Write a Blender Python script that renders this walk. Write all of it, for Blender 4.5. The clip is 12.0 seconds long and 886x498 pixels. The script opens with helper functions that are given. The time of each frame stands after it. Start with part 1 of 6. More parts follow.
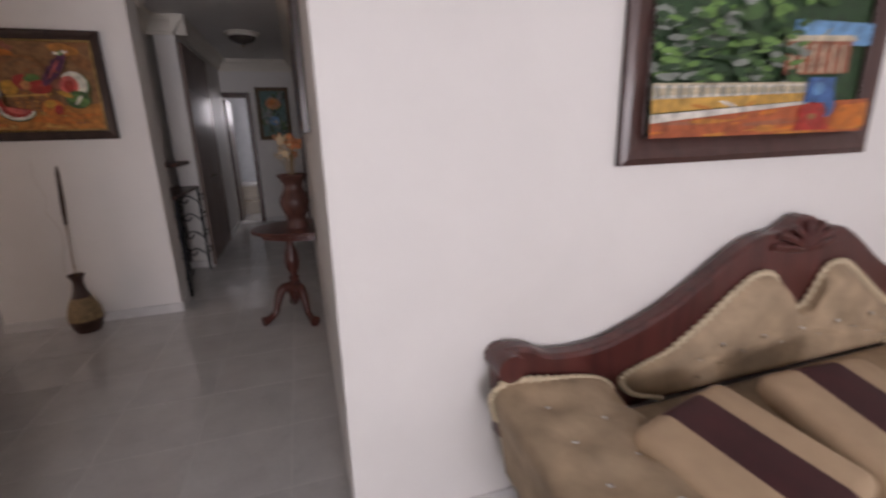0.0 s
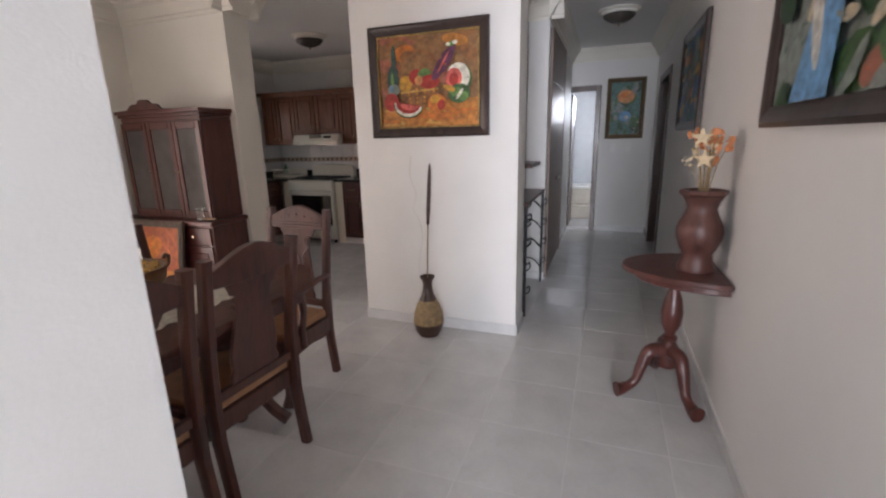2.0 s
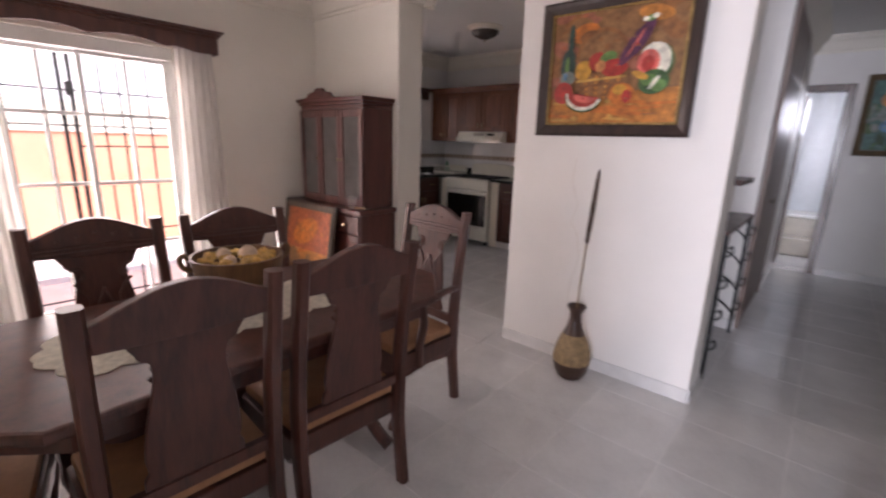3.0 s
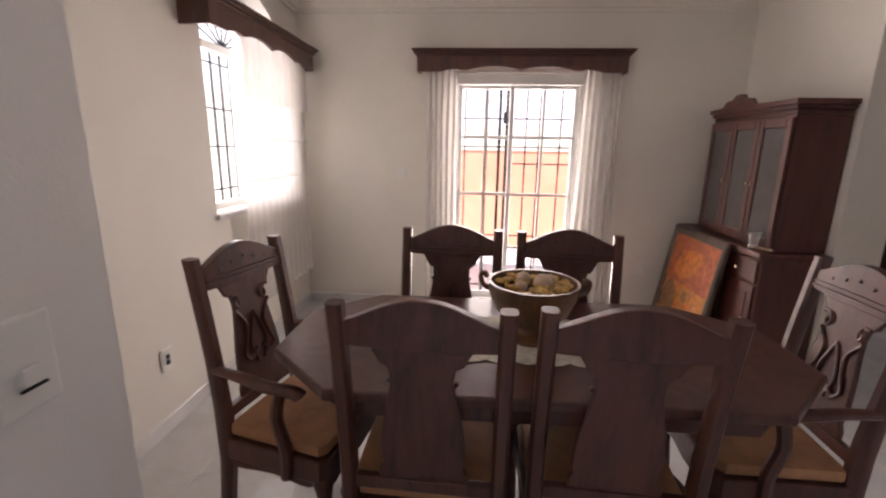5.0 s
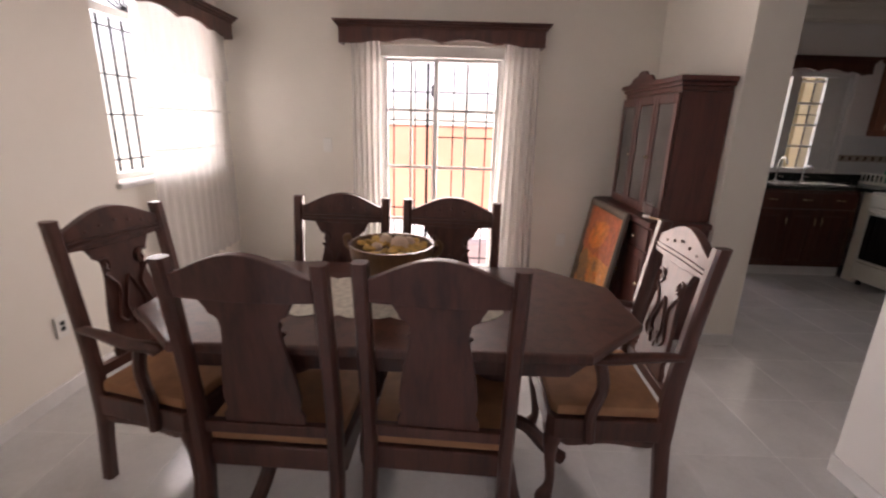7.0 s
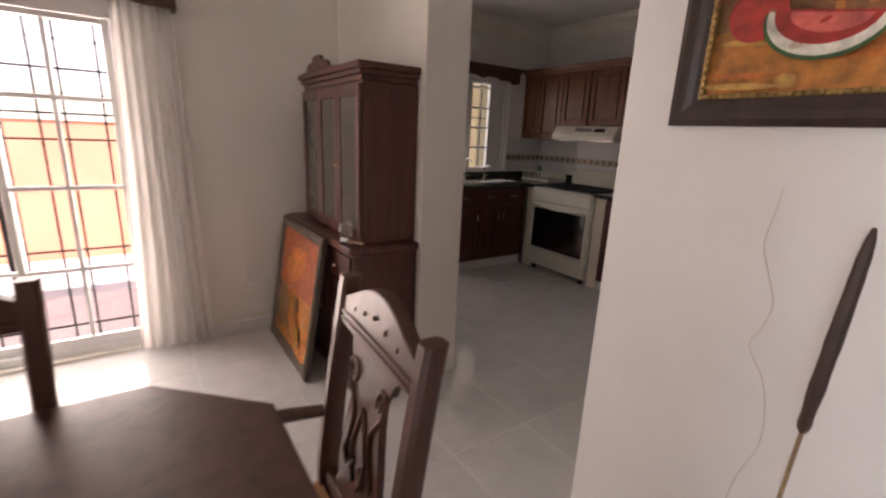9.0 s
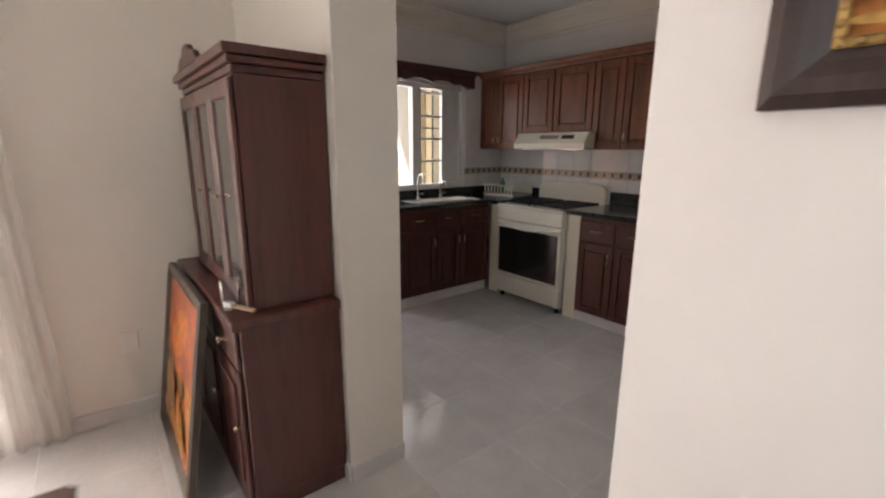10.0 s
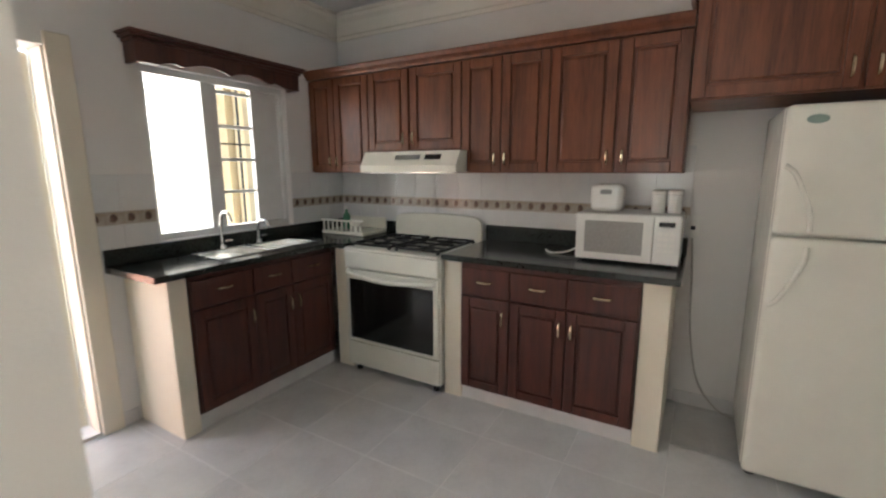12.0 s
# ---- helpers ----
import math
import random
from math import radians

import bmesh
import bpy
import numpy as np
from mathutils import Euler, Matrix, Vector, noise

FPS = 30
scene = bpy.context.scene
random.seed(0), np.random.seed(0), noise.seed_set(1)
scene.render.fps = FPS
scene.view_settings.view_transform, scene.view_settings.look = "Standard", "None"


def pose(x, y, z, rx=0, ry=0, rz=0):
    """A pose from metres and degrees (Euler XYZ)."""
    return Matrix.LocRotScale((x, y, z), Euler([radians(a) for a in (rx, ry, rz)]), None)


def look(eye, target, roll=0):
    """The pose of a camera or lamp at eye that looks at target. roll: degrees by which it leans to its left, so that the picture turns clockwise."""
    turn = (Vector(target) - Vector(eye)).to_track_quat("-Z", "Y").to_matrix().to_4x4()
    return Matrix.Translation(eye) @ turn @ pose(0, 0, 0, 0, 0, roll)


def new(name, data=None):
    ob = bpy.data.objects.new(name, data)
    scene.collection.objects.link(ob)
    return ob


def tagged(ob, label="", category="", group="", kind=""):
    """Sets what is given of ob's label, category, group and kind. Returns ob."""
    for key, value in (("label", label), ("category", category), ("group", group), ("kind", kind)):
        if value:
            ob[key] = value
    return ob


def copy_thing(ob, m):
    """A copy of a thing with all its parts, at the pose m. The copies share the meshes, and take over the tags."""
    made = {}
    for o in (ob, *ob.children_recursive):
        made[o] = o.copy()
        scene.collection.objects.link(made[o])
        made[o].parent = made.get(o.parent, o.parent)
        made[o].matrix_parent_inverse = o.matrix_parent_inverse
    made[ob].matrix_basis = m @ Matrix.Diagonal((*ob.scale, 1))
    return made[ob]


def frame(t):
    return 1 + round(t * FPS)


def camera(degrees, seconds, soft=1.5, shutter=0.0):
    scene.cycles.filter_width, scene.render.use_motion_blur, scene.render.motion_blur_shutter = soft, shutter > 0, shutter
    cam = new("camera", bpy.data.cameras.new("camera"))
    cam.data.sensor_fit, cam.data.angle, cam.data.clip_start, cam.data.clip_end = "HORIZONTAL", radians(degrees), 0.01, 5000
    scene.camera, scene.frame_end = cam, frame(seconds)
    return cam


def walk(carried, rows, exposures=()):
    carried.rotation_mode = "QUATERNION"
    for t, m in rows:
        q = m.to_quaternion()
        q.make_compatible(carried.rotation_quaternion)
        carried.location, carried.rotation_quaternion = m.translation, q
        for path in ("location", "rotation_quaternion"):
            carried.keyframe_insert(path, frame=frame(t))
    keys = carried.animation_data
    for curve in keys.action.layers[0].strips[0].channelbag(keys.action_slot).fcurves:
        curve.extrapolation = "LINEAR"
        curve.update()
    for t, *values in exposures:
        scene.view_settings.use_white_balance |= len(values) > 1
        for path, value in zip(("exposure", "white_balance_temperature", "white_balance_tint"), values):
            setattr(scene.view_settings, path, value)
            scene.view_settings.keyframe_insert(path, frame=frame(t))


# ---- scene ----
cam = camera(90.3, 12.0, 2.2, 0.4)
PATH = [
    (0, (1.66, 2.079, 1.457), (2.237, 3.924, 0.944), -1.6),
    (0.5, (1.495, 2.354, 1.433), (1.649, 4.29, 0.951), -3.1),
    (1, (1.454, 2.598, 1.451), (1.053, 4.5, 0.98), -0.8),
    (1.5, (1.318, 2.883, 1.437), (0.68, 4.716, 0.956), 0.8),
    (2, (1.127, 3.141, 1.456), (0.451, 4.96, 0.973), -1.4),
    (2.5, (1.069, 3.361, 1.42), (0.194, 5.093, 0.937), -0.8),
    (3, (0.949, 3.577, 1.416), (-0.32, 5.049, 0.943), 1.8),
    (3.5, (0.793, 3.712, 1.39), (-0.72, 4.934, 0.924), 2.0),
    (3.7, (0.751, 3.755, 1.385), (-0.876, 4.815, 0.905), 1.9),
    (5.3, (0.919, 4.123, 1.45), (-1.019, 3.92, 1.004), 1.0),
    (5.5, (0.977, 4.162, 1.431), (-0.967, 4.003, 0.99), 1.5),
    (6, (1.033, 4.277, 1.457), (-0.899, 4.109, 0.969), 1.0),
    (6.5, (0.992, 4.384, 1.418), (-0.935, 4.22, 0.907), 1.3),
    (7, (0.934, 4.49, 1.421), (-0.99, 4.477, 0.876), 1.7),
    (7.5, (0.755, 4.553, 1.426), (-1.15, 4.755, 0.851), 2.4),
    (7.7, (0.672, 4.55, 1.44), (-1.19, 4.958, 0.858), 2.7),
    (9.5, (-0.077, 5.249, 1.421), (-1.629, 6.422, 0.958), 1.3),
    (10, (-0.328, 5.495, 1.425), (-1.853, 6.71, 0.981), 0.3),
    (10.5, (-0.56, 5.703, 1.385), (-2.097, 6.915, 0.975), 0.5),
    (11, (-0.841, 5.848, 1.368), (-2.3, 7.15, 0.952), 1.0),
    (11.5, (-1.059, 6.085, 1.432), (-2.222, 7.651, 0.989), -1.2),
    (12, (-1.188, 6.273, 1.452), (-2.181, 7.972, 1.094), -0.2),
]
# the clip's camera opens up as it turns away from the bright living room and again in the kitchen
EXPOSURES = [
    (0.0, -0.25, 6750, 25), (0.6, -0.15, 6600, 22), (1.1, 0.34, 6600, 20), (1.6, 1.05, 6250, 14), (2.5, 1.25, 6100, 21), (3.5, 1.32, 6250, 25), (5.5, 1.0, 6250, 20),
    (7.5, 1.2, 6350, 22), (9.5, 1.18, 6550, 20), (10.0, 1.9, 6200, 14), (10.5, 2.22, 6100, 12), (11.0, 2.58, 6100, 15), (11.5, 2.64, 6050, 16), (12.0, 2.58, 5900, 6),
]
walk(cam, [(t, look(eye, target, roll)) for t, eye, target, roll in PATH], EXPOSURES)

# ---- light and exposure ----
SKY_STRENGTH = 0.15
world = bpy.data.worlds.new("world")
scene.world = world
world.use_nodes = True
wn = world.node_tree.nodes
sky = wn.new("ShaderNodeTexSky")
sky.sky_type = "NISHITA"
sky.sun_disc = False
sky.sun_elevation = radians(59)
sky.sun_rotation = radians(124)
world.node_tree.links.new(sky.outputs[0], wn["Background"].inputs[0])
wn["Background"].inputs[1].default_value = SKY_STRENGTH

sun = new("sun", bpy.data.lights.new("sun", "SUN"))
sun.data.energy = 5.0
sun.data.angle = radians(0.6)
sun.data.color = (1.0, 0.95, 0.88)
sun.matrix_world = look((0, 0, 8), (-3, 2, 2))


def window_light(name, eye, target, w, h, watts, color=(1.0, 0.97, 0.93)):
    lamp = new(name, bpy.data.lights.new(name, "AREA"))
    lamp.data.shape = "RECTANGLE"
    lamp.data.size, lamp.data.size_y, lamp.data.energy, lamp.data.color = w, h, watts, color
    lamp.matrix_world = look(eye, target)
    return lamp


window_light("daylight_dining_west", (-3.27, 4.42, 1.05), (0, 4.42, 0.9), 1.0, 1.9, 26, (1.0, 0.87, 0.74))
window_light("daylight_dining_south", (-2.2, 2.30, 1.6), (-2.2, 5, 1.2), 1.0, 1.2, 13, (1.0, 0.92, 0.82))
window_light("daylight_kitchen", (-4.12, 8.16, 1.52), (0, 8.1, 1.2), 0.9, 0.95, 0.95, (1.0, 0.93, 0.82))
window_light("daylight_kitchen_door", (-4.12, 6.95, 1.1), (0, 6.95, 0.9), 0.6, 1.9, 0.6, (1.0, 0.94, 0.84))
window_light("daylight_living", (2.0, -4.52, 1.6), (1.5, 3, 0.9), 2.4, 1.6, 220, (0.93, 0.97, 1.0))
window_light("daylight_bathroom", (1.2, 12.52, 1.95), (1.0, 10, 1.0), 0.4, 0.5, 13, (0.93, 0.97, 1.0))


# ---- materials ----
def mat(name, build):
    m = bpy.data.materials.new(name)
    m.use_nodes = True
    nt = m.node_tree
    build(nt, nt.nodes["Principled BSDF"])
    return m


def link(nt, a, b):
    nt.links.new(a, b)


def coords(nt, scale=1.0, kind="Object", stretch=(1, 1, 1)):
    tc = nt.nodes.new("ShaderNodeTexCoord")
    mp = nt.nodes.new("ShaderNodeMapping")
    mp.inputs["Scale"].default_value = [scale * s for s in stretch]
    link(nt, tc.outputs[kind], mp.inputs["Vector"])
    return mp.outputs["Vector"]


def noise_tex(nt, vec, scale, detail=4.0, rough=0.55, distort=0.0):
    n = nt.nodes.new("ShaderNodeTexNoise")
    n.inputs["Scale"].default_value = scale
    n.inputs["Detail"].default_value = detail
    n.inputs["Roughness"].default_value = rough
    n.inputs["Distortion"].default_value = distort
    link(nt, vec, n.inputs["Vector"])
    return n


def ramp(nt, fac, stops):
    r = nt.nodes.new("ShaderNodeValToRGB")
    e = r.color_ramp.elements
    e[0].position, e[0].color = stops[0][0], (*stops[0][1], 1)
    e[1].position, e[1].color = stops[-1][0], (*stops[-1][1], 1)
    for p, c in stops[1:-1]:
        x = e.new(p)
        x.color = (*c, 1)
    link(nt, fac, r.inputs[0])
    return r.outputs[0]


def mixc(nt, fac, a, b, mode="MIX"):
    m = nt.nodes.new("ShaderNodeMix")
    m.data_type, m.blend_type = "RGBA", mode
    for sock, v in ((m.inputs[0], fac), (m.inputs[6], a), (m.inputs[7], b)):
        if isinstance(v, (int, float)):
            sock.default_value = v
        elif isinstance(v, tuple):
            sock.default_value = (*v, 1)
        else:
            link(nt, v, sock)
    return m.outputs[2]


def bump(nt, p, height, strength=0.2, dist=0.01):
    b = nt.nodes.new("ShaderNodeBump")
    b.inputs["Strength"].default_value = strength
    b.inputs["Distance"].default_value = dist
    link(nt, height, b.inputs["Height"])
    link(nt, b.outputs[0], p.inputs["Normal"])


def rough_map(nt, p, fac, lo, hi):
    r = nt.nodes.new("ShaderNodeMapRange")
    r.inputs["To Min"].default_value, r.inputs["To Max"].default_value = lo, hi
    link(nt, fac, r.inputs["Value"])
    link(nt, r.outputs[0], p.inputs["Roughness"])


def paint(name, a, b, rough=0.55, scale=1.0, relief=0.12):
    """Rolled wall paint: broad faint stains and a fine orange-peel relief."""
    def build(nt, p):
        v = coords(nt)
        big = noise_tex(nt, v, 1.3 * scale, 5, 0.6, 0.3)
        fine = noise_tex(nt, v, 190, 2)
        link(nt, ramp(nt, big.outputs[0], [(0.3, b), (0.6, a), (1.0, a)]), p.inputs["Base Color"])
        rough_map(nt, p, big.outputs[0], rough - 0.08, rough + 0.1)
        mid = noise_tex(nt, v, 14, 3)
        add = nt.nodes.new("ShaderNodeMath")
        add.operation = "MULTIPLY_ADD"
        add.inputs[1].default_value = 1.6
        link(nt, mid.outputs[0], add.inputs[0])
        link(nt, fine.outputs[0], add.inputs[2])
        bump(nt, p, add.outputs[0], relief, 0.004)
    return mat(name, build)


def wood(name, dark, mid, rough=0.3, scale=1.0, coat=0.3, axis=2, contrast=1.0):
    """Stained, varnished wood with grain along one axis."""
    def build(nt, p):
        st = [9.0, 9.0, 9.0]
        st[axis] = 0.9
        v = coords(nt, scale, "Object", st)
        info = nt.nodes.new("ShaderNodeObjectInfo")
        off = nt.nodes.new("ShaderNodeVectorMath")
        off.operation = "MULTIPLY_ADD"
        off.inputs[1].default_value = (1, 1, 1)
        cmb = nt.nodes.new("ShaderNodeCombineXYZ")
        mul = nt.nodes.new("ShaderNodeMath")
        mul.operation = "MULTIPLY"
        mul.inputs[1].default_value = 37.0
        link(nt, info.outputs["Random"], mul.inputs[0])
        for i in range(3):
            link(nt, mul.outputs[0], cmb.inputs[i])
        link(nt, v, off.inputs[0])
        link(nt, cmb.outputs[0], off.inputs[2])
        g = noise_tex(nt, off.outputs[0], 2.2, 5, 0.6, 0.35)
        f = noise_tex(nt, off.outputs[0], 11.0, 3, 0.6, 0.2)
        c = ramp(nt, g.outputs[0], [(0.32, dark), (0.55, mid), (0.75, tuple(min(1, x * 1.25) for x in mid))])
        c = mixc(nt, 0.35 * contrast, c, ramp(nt, f.outputs[0], [(0.35, dark), (0.7, mid)]))
        big = noise_tex(nt, coords(nt, 1.0), 5.0, 3)
        link(nt, c, p.inputs["Base Color"])
        rough_map(nt, p, big.outputs[0], max(0.32, rough), max(0.32, rough) + 0.12)
        p.inputs["Coat Weight"].default_value = coat
        p.inputs["Coat Roughness"].default_value = 0.15
        bump(nt, p, f.outputs[0], 0.04, 0.001)
    return mat(name, build)


def plain(name, color, rough=0.5, metal=0.0, var=0.12, scale=8.0, relief=0.05, trans=0.0, coat=0.0):
    def build(nt, p):
        v = coords(nt)
        n = noise_tex(nt, v, scale, 4)
        f = noise_tex(nt, v, scale * 18, 2)
        lo = tuple(c * (1 - var) for c in color)
        hi = tuple(min(1.0, c * (1 + var * 0.6)) for c in color)
        link(nt, ramp(nt, n.outputs[0], [(0.3, lo), (0.7, hi)]), p.inputs["Base Color"])
        lo_r, hi_r = max(0.02, rough - 0.06), min(1, rough + 0.08)
        rough_map(nt, p, n.outputs[0], lo_r if rough < 0.29 else max(lo_r, 0.30), min(hi_r, 0.25) if rough < 0.29 else hi_r)
        p.inputs["Metallic"].default_value = metal
        p.inputs["Transmission Weight"].default_value = trans
        p.inputs["Coat Weight"].default_value = coat
        bump(nt, p, f.outputs[0], relief, 0.002)
    return mat(name, build)


M_WALL = paint("wall_paint", (0.80, 0.78, 0.755), (0.755, 0.735, 0.71))
M_CEIL = paint("ceiling_paint", (0.80, 0.79, 0.775), (0.76, 0.75, 0.735))
M_WARM = paint("warm_white_paint", (0.81, 0.775, 0.705), (0.765, 0.73, 0.66))
M_CREAM = paint("cream_paint", (0.80, 0.745, 0.62), (0.74, 0.68, 0.56))
M_PLASTER = paint("moulding_plaster", (0.84, 0.80, 0.72), (0.78, 0.74, 0.66), relief=0.05)


def tile_build(nt, p):
    v = coords(nt, 1.0, "Object")
    info = nt.nodes.new("ShaderNodeObjectInfo")
    n = noise_tex(nt, v, 3.5, 6, 0.62, 0.6)
    f = noise_tex(nt, v, 40, 3)
    c = ramp(nt, n.outputs[0], [(0.25, (0.50, 0.495, 0.49)), (0.42, (0.58, 0.575, 0.57)), (0.58, (0.63, 0.625, 0.615)), (0.75, (0.68, 0.675, 0.665))])
    c = mixc(nt, 0.10, c, ramp(nt, info.outputs["Random"], [(0.0, (0.5, 0.5, 0.5)), (1.0, (0.75, 0.75, 0.75))]))
    c = mixc(nt, 0.08, c, ramp(nt, f.outputs[0], [(0.3, (0.4, 0.4, 0.4)), (0.7, (0.8, 0.8, 0.8))]))
    link(nt, c, p.inputs["Base Color"])
    rough_map(nt, p, n.outputs[0], 0.07, 0.19)
    bump(nt, p, n.outputs[0], 0.03, 0.004)


M_TILE = mat("floor_tile", tile_build)
M_GROUT = plain("grout", (0.70, 0.69, 0.67), 0.7, var=0.12)
M_SKIRT = plain("skirting_tile", (0.70, 0.69, 0.68), 0.2, var=0.08)
M_DARK = wood("dark_stained_wood", (0.034, 0.011, 0.008), (0.100, 0.033, 0.022), 0.35, coat=0.2)
M_MAHOG = wood("mahogany", (0.045, 0.012, 0.009), (0.105, 0.028, 0.020), 0.25)
M_CAB = wood("kitchen_wood", (0.075, 0.020, 0.007), (0.190, 0.062, 0.024), 0.36, coat=0.12)
M_WHITE = plain("white_enamel", (0.80, 0.80, 0.77), 0.25, var=0.04)


# ---- building blocks ----
def obj(name, bm, material, parent=None, label="", smooth=False):
    me = bpy.data.meshes.new(name)
    bm.normal_update()
    if smooth:
        for f in bm.faces:
            f.smooth = True
    bm.to_mesh(me)
    bm.free()
    for m in material if isinstance(material, (list, tuple)) else [material]:
        me.materials.append(m)
    if smooth:
        me.set_sharp_from_angle(angle=radians(40))
    ob = new(name, me)
    if parent is not None:
        ob.parent = parent
    if label:
        ob["label"] = label
    return ob


def part(name, bm, material, parent, label="", smooth=False):
    return obj(name, bm, material, parent, label, smooth)


def thing(name, m, label, category, group="", kind=""):
    e = new(name)
    e.empty_display_size = 0.1
    e.matrix_basis = m
    return tagged(e, label, category, group, kind)


def box(bm, x0, y0, z0, x1, y1, z1, bev=0.0, seg=2, mi=0):
    r = bmesh.ops.create_cube(bm, size=1.0, matrix=Matrix.LocRotScale(((x0 + x1) / 2, (y0 + y1) / 2, (z0 + z1) / 2), None, (abs(x1 - x0), abs(y1 - y0), abs(z1 - z0))))
    vs = r["verts"]
    fs = set(f for v in vs for f in v.link_faces)
    for f in fs:
        f.material_index = mi
    if bev > 0:
        es = list(set(e for v in vs for e in v.link_edges))
        out = bmesh.ops.bevel(bm, geom=es, offset=bev, segments=seg, affect="EDGES", profile=0.5)
        for f in out["faces"]:
            f.material_index = mi
    return bm


def B(*a, **k):
    return box(bmesh.new(), *a, **k)


def prism(bm, pts, d0, d1, plane="xz", bev=0.0):
    """An outline of points in one plane, given thickness along the third axis."""
    def at(u, v, w):
        return {"xz": (u, w, v), "yz": (w, u, v), "xy": (u, v, w)}[plane]
    a = [bm.verts.new(at(u, v, d0)) for u, v in pts]
    b = [bm.verts.new(at(u, v, d1)) for u, v in pts]
    n = len(pts)
    faces = [bm.faces.new(a), bm.faces.new(list(reversed(b)))]
    for i in range(n):
        j = (i + 1) % n
        faces.append(bm.faces.new((a[i], b[i], b[j], a[j])))
    bmesh.ops.recalc_face_normals(bm, faces=faces)
    if bev > 0:
        es = [e for f in faces[:2] for e in f.edges]
        bmesh.ops.bevel(bm, geom=list(set(es)), offset=bev, segments=2, affect="EDGES", profile=0.5)
    return bm


def lathe(bm, prof, seg=24, c=(0, 0, 0)):
    """A turned shape from (radius, height) pairs."""
    rings = []
    for r, z in prof:
        if r < 1e-4:
            rings.append([bm.verts.new((c[0], c[1], c[2] + z))])
        else:
            rings.append([bm.verts.new((c[0] + r * math.cos(2 * math.pi * k / seg), c[1] + r * math.sin(2 * math.pi * k / seg), c[2] + z)) for k in range(seg)])
    for A, C in zip(rings, rings[1:]):
        for k in range(seg):
            j = (k + 1) % seg
            if len(A) == 1 and len(C) == 1:
                continue
            if len(A) == 1:
                bm.faces.new((A[0], C[j], C[k]))
            elif len(C) == 1:
                bm.faces.new((A[k], A[j], C[0]))
            else:
                bm.faces.new((A[k], A[j], C[j], C[k]))
    return bm


def sweep(bm, path, radius, seg=8, cap=True):
    """A tube along points; radius is a number or one for each point."""
    pts = [Vector(p) for p in path]
    n = len(pts)
    rad = radius if isinstance(radius, (list, tuple)) else [radius] * n
    up, rings = None, []
    for i, p in enumerate(pts):
        t = (pts[min(i + 1, n - 1)] - pts[max(i - 1, 0)]).normalized()
        if up is None:
            up = t.orthogonal().normalized()
        up = (up - t * up.dot(t)).normalized()
        side = t.cross(up)
        rings.append([bm.verts.new(p + rad[i] * (math.cos(2 * math.pi * k / seg) * up + math.sin(2 * math.pi * k / seg) * side)) for k in range(seg)])
    for A, C in zip(rings, rings[1:]):
        for k in range(seg):
            j = (k + 1) % seg
            bm.faces.new((A[k], A[j], C[j], C[k]))
    if cap:
        bm.faces.new(list(reversed(rings[0])))
        bm.faces.new(rings[-1])
    return bm


def smooth_line(pts, n=8):
    """Catmull-Rom points through the given ones (two or three coordinates)."""
    P = [Vector(p) for p in pts]
    out = []
    for i in range(len(P) - 1):
        a, b, c, d = P[max(i - 1, 0)], P[i], P[i + 1], P[min(i + 2, len(P) - 1)]
        for k in range(n):
            t = k / n
            out.append(0.5 * ((2 * b) + (c - a) * t + (2 * a - 5 * b + 4 * c - d) * t * t + (3 * b - a - 3 * c + d) * t ** 3))
    out.append(P[-1])
    return [tuple(v) for v in out]


# ---- the house: plan ----
HALL_R, HALL_L = 1.722, 0.556
N_WALL, N_BACK = 6.22, 6.49
W_DIN, S_DIN = -3.05, 2.54
W_KIT, N_KIT = -3.95, 9.24
END = 10.40
CEIL = 2.68
T = 0.20


def wall(name, bm, label, material=None):
    return tagged(obj(name, bm, material or M_WALL), label, "wall", kind="structure")


def wall_with_hole(axis, at0, at1, u0, u1, holes, z1=CEIL):
    """A wall slab across axis 'x' or 'y', from u0 to u1, with holes (ua, ub, za, zb)."""
    bm = bmesh.new()
    def put(a, b, za, zb):
        if b - a < 1e-4 or zb - za < 1e-4:
            return
        if axis == "x":
            box(bm, at0, a, za, at1, b, zb)
        else:
            box(bm, a, at0, za, b, at1, zb)
    u = u0
    for ua, ub, za, zb in sorted(holes):
        put(u, ua, 0, z1)
        put(ua, ub, 0, za)
        put(ua, ub, zb, z1)
        u = ub
    put(u, u1, 0, z1)
    return bm


DIN_WIN = (3.86, 4.96, 0.02, 2.05)       # glazed door to the patio, y0 y1 z0 z1
SOUTH_WIN = (-2.75, -1.66, 1.03, 2.48)   # arched window, x0 x1 z0 z1
KIT_WIN = (7.66, 8.66, 1.03, 2.04)
KIT_DOOR = (6.55, 7.27, 0.02, 2.04)
END_DOOR = (0.52, 0.92, 0.02, 2.12)

wall("wall_west_dining", wall_with_hole("x", W_DIN - T, W_DIN, S_DIN - T, N_WALL, [DIN_WIN]), "cream white painted wall round the patio window", M_WARM)
south = wall_with_hole("y", S_DIN - T, S_DIN, W_DIN, 0.262, [SOUTH_WIN])
sx0, sx1, sz = SOUTH_WIN[0], SOUTH_WIN[1], 2.04
arch = [(sx0, SOUTH_WIN[3]), (sx0, sz)] + [((sx0 + sx1) / 2 - (sx1 - sx0) / 2 * math.cos(math.pi * k / 16), sz + 0.40 * math.sin(math.pi * k / 16)) for k in range(1, 16)] + [(sx1, sz), (sx1, SOUTH_WIN[3])]
prism(south, arch, S_DIN - T, S_DIN, "xz")
wall("wall_south_dining", south, "cream white painted wall with an arched window", M_WARM)
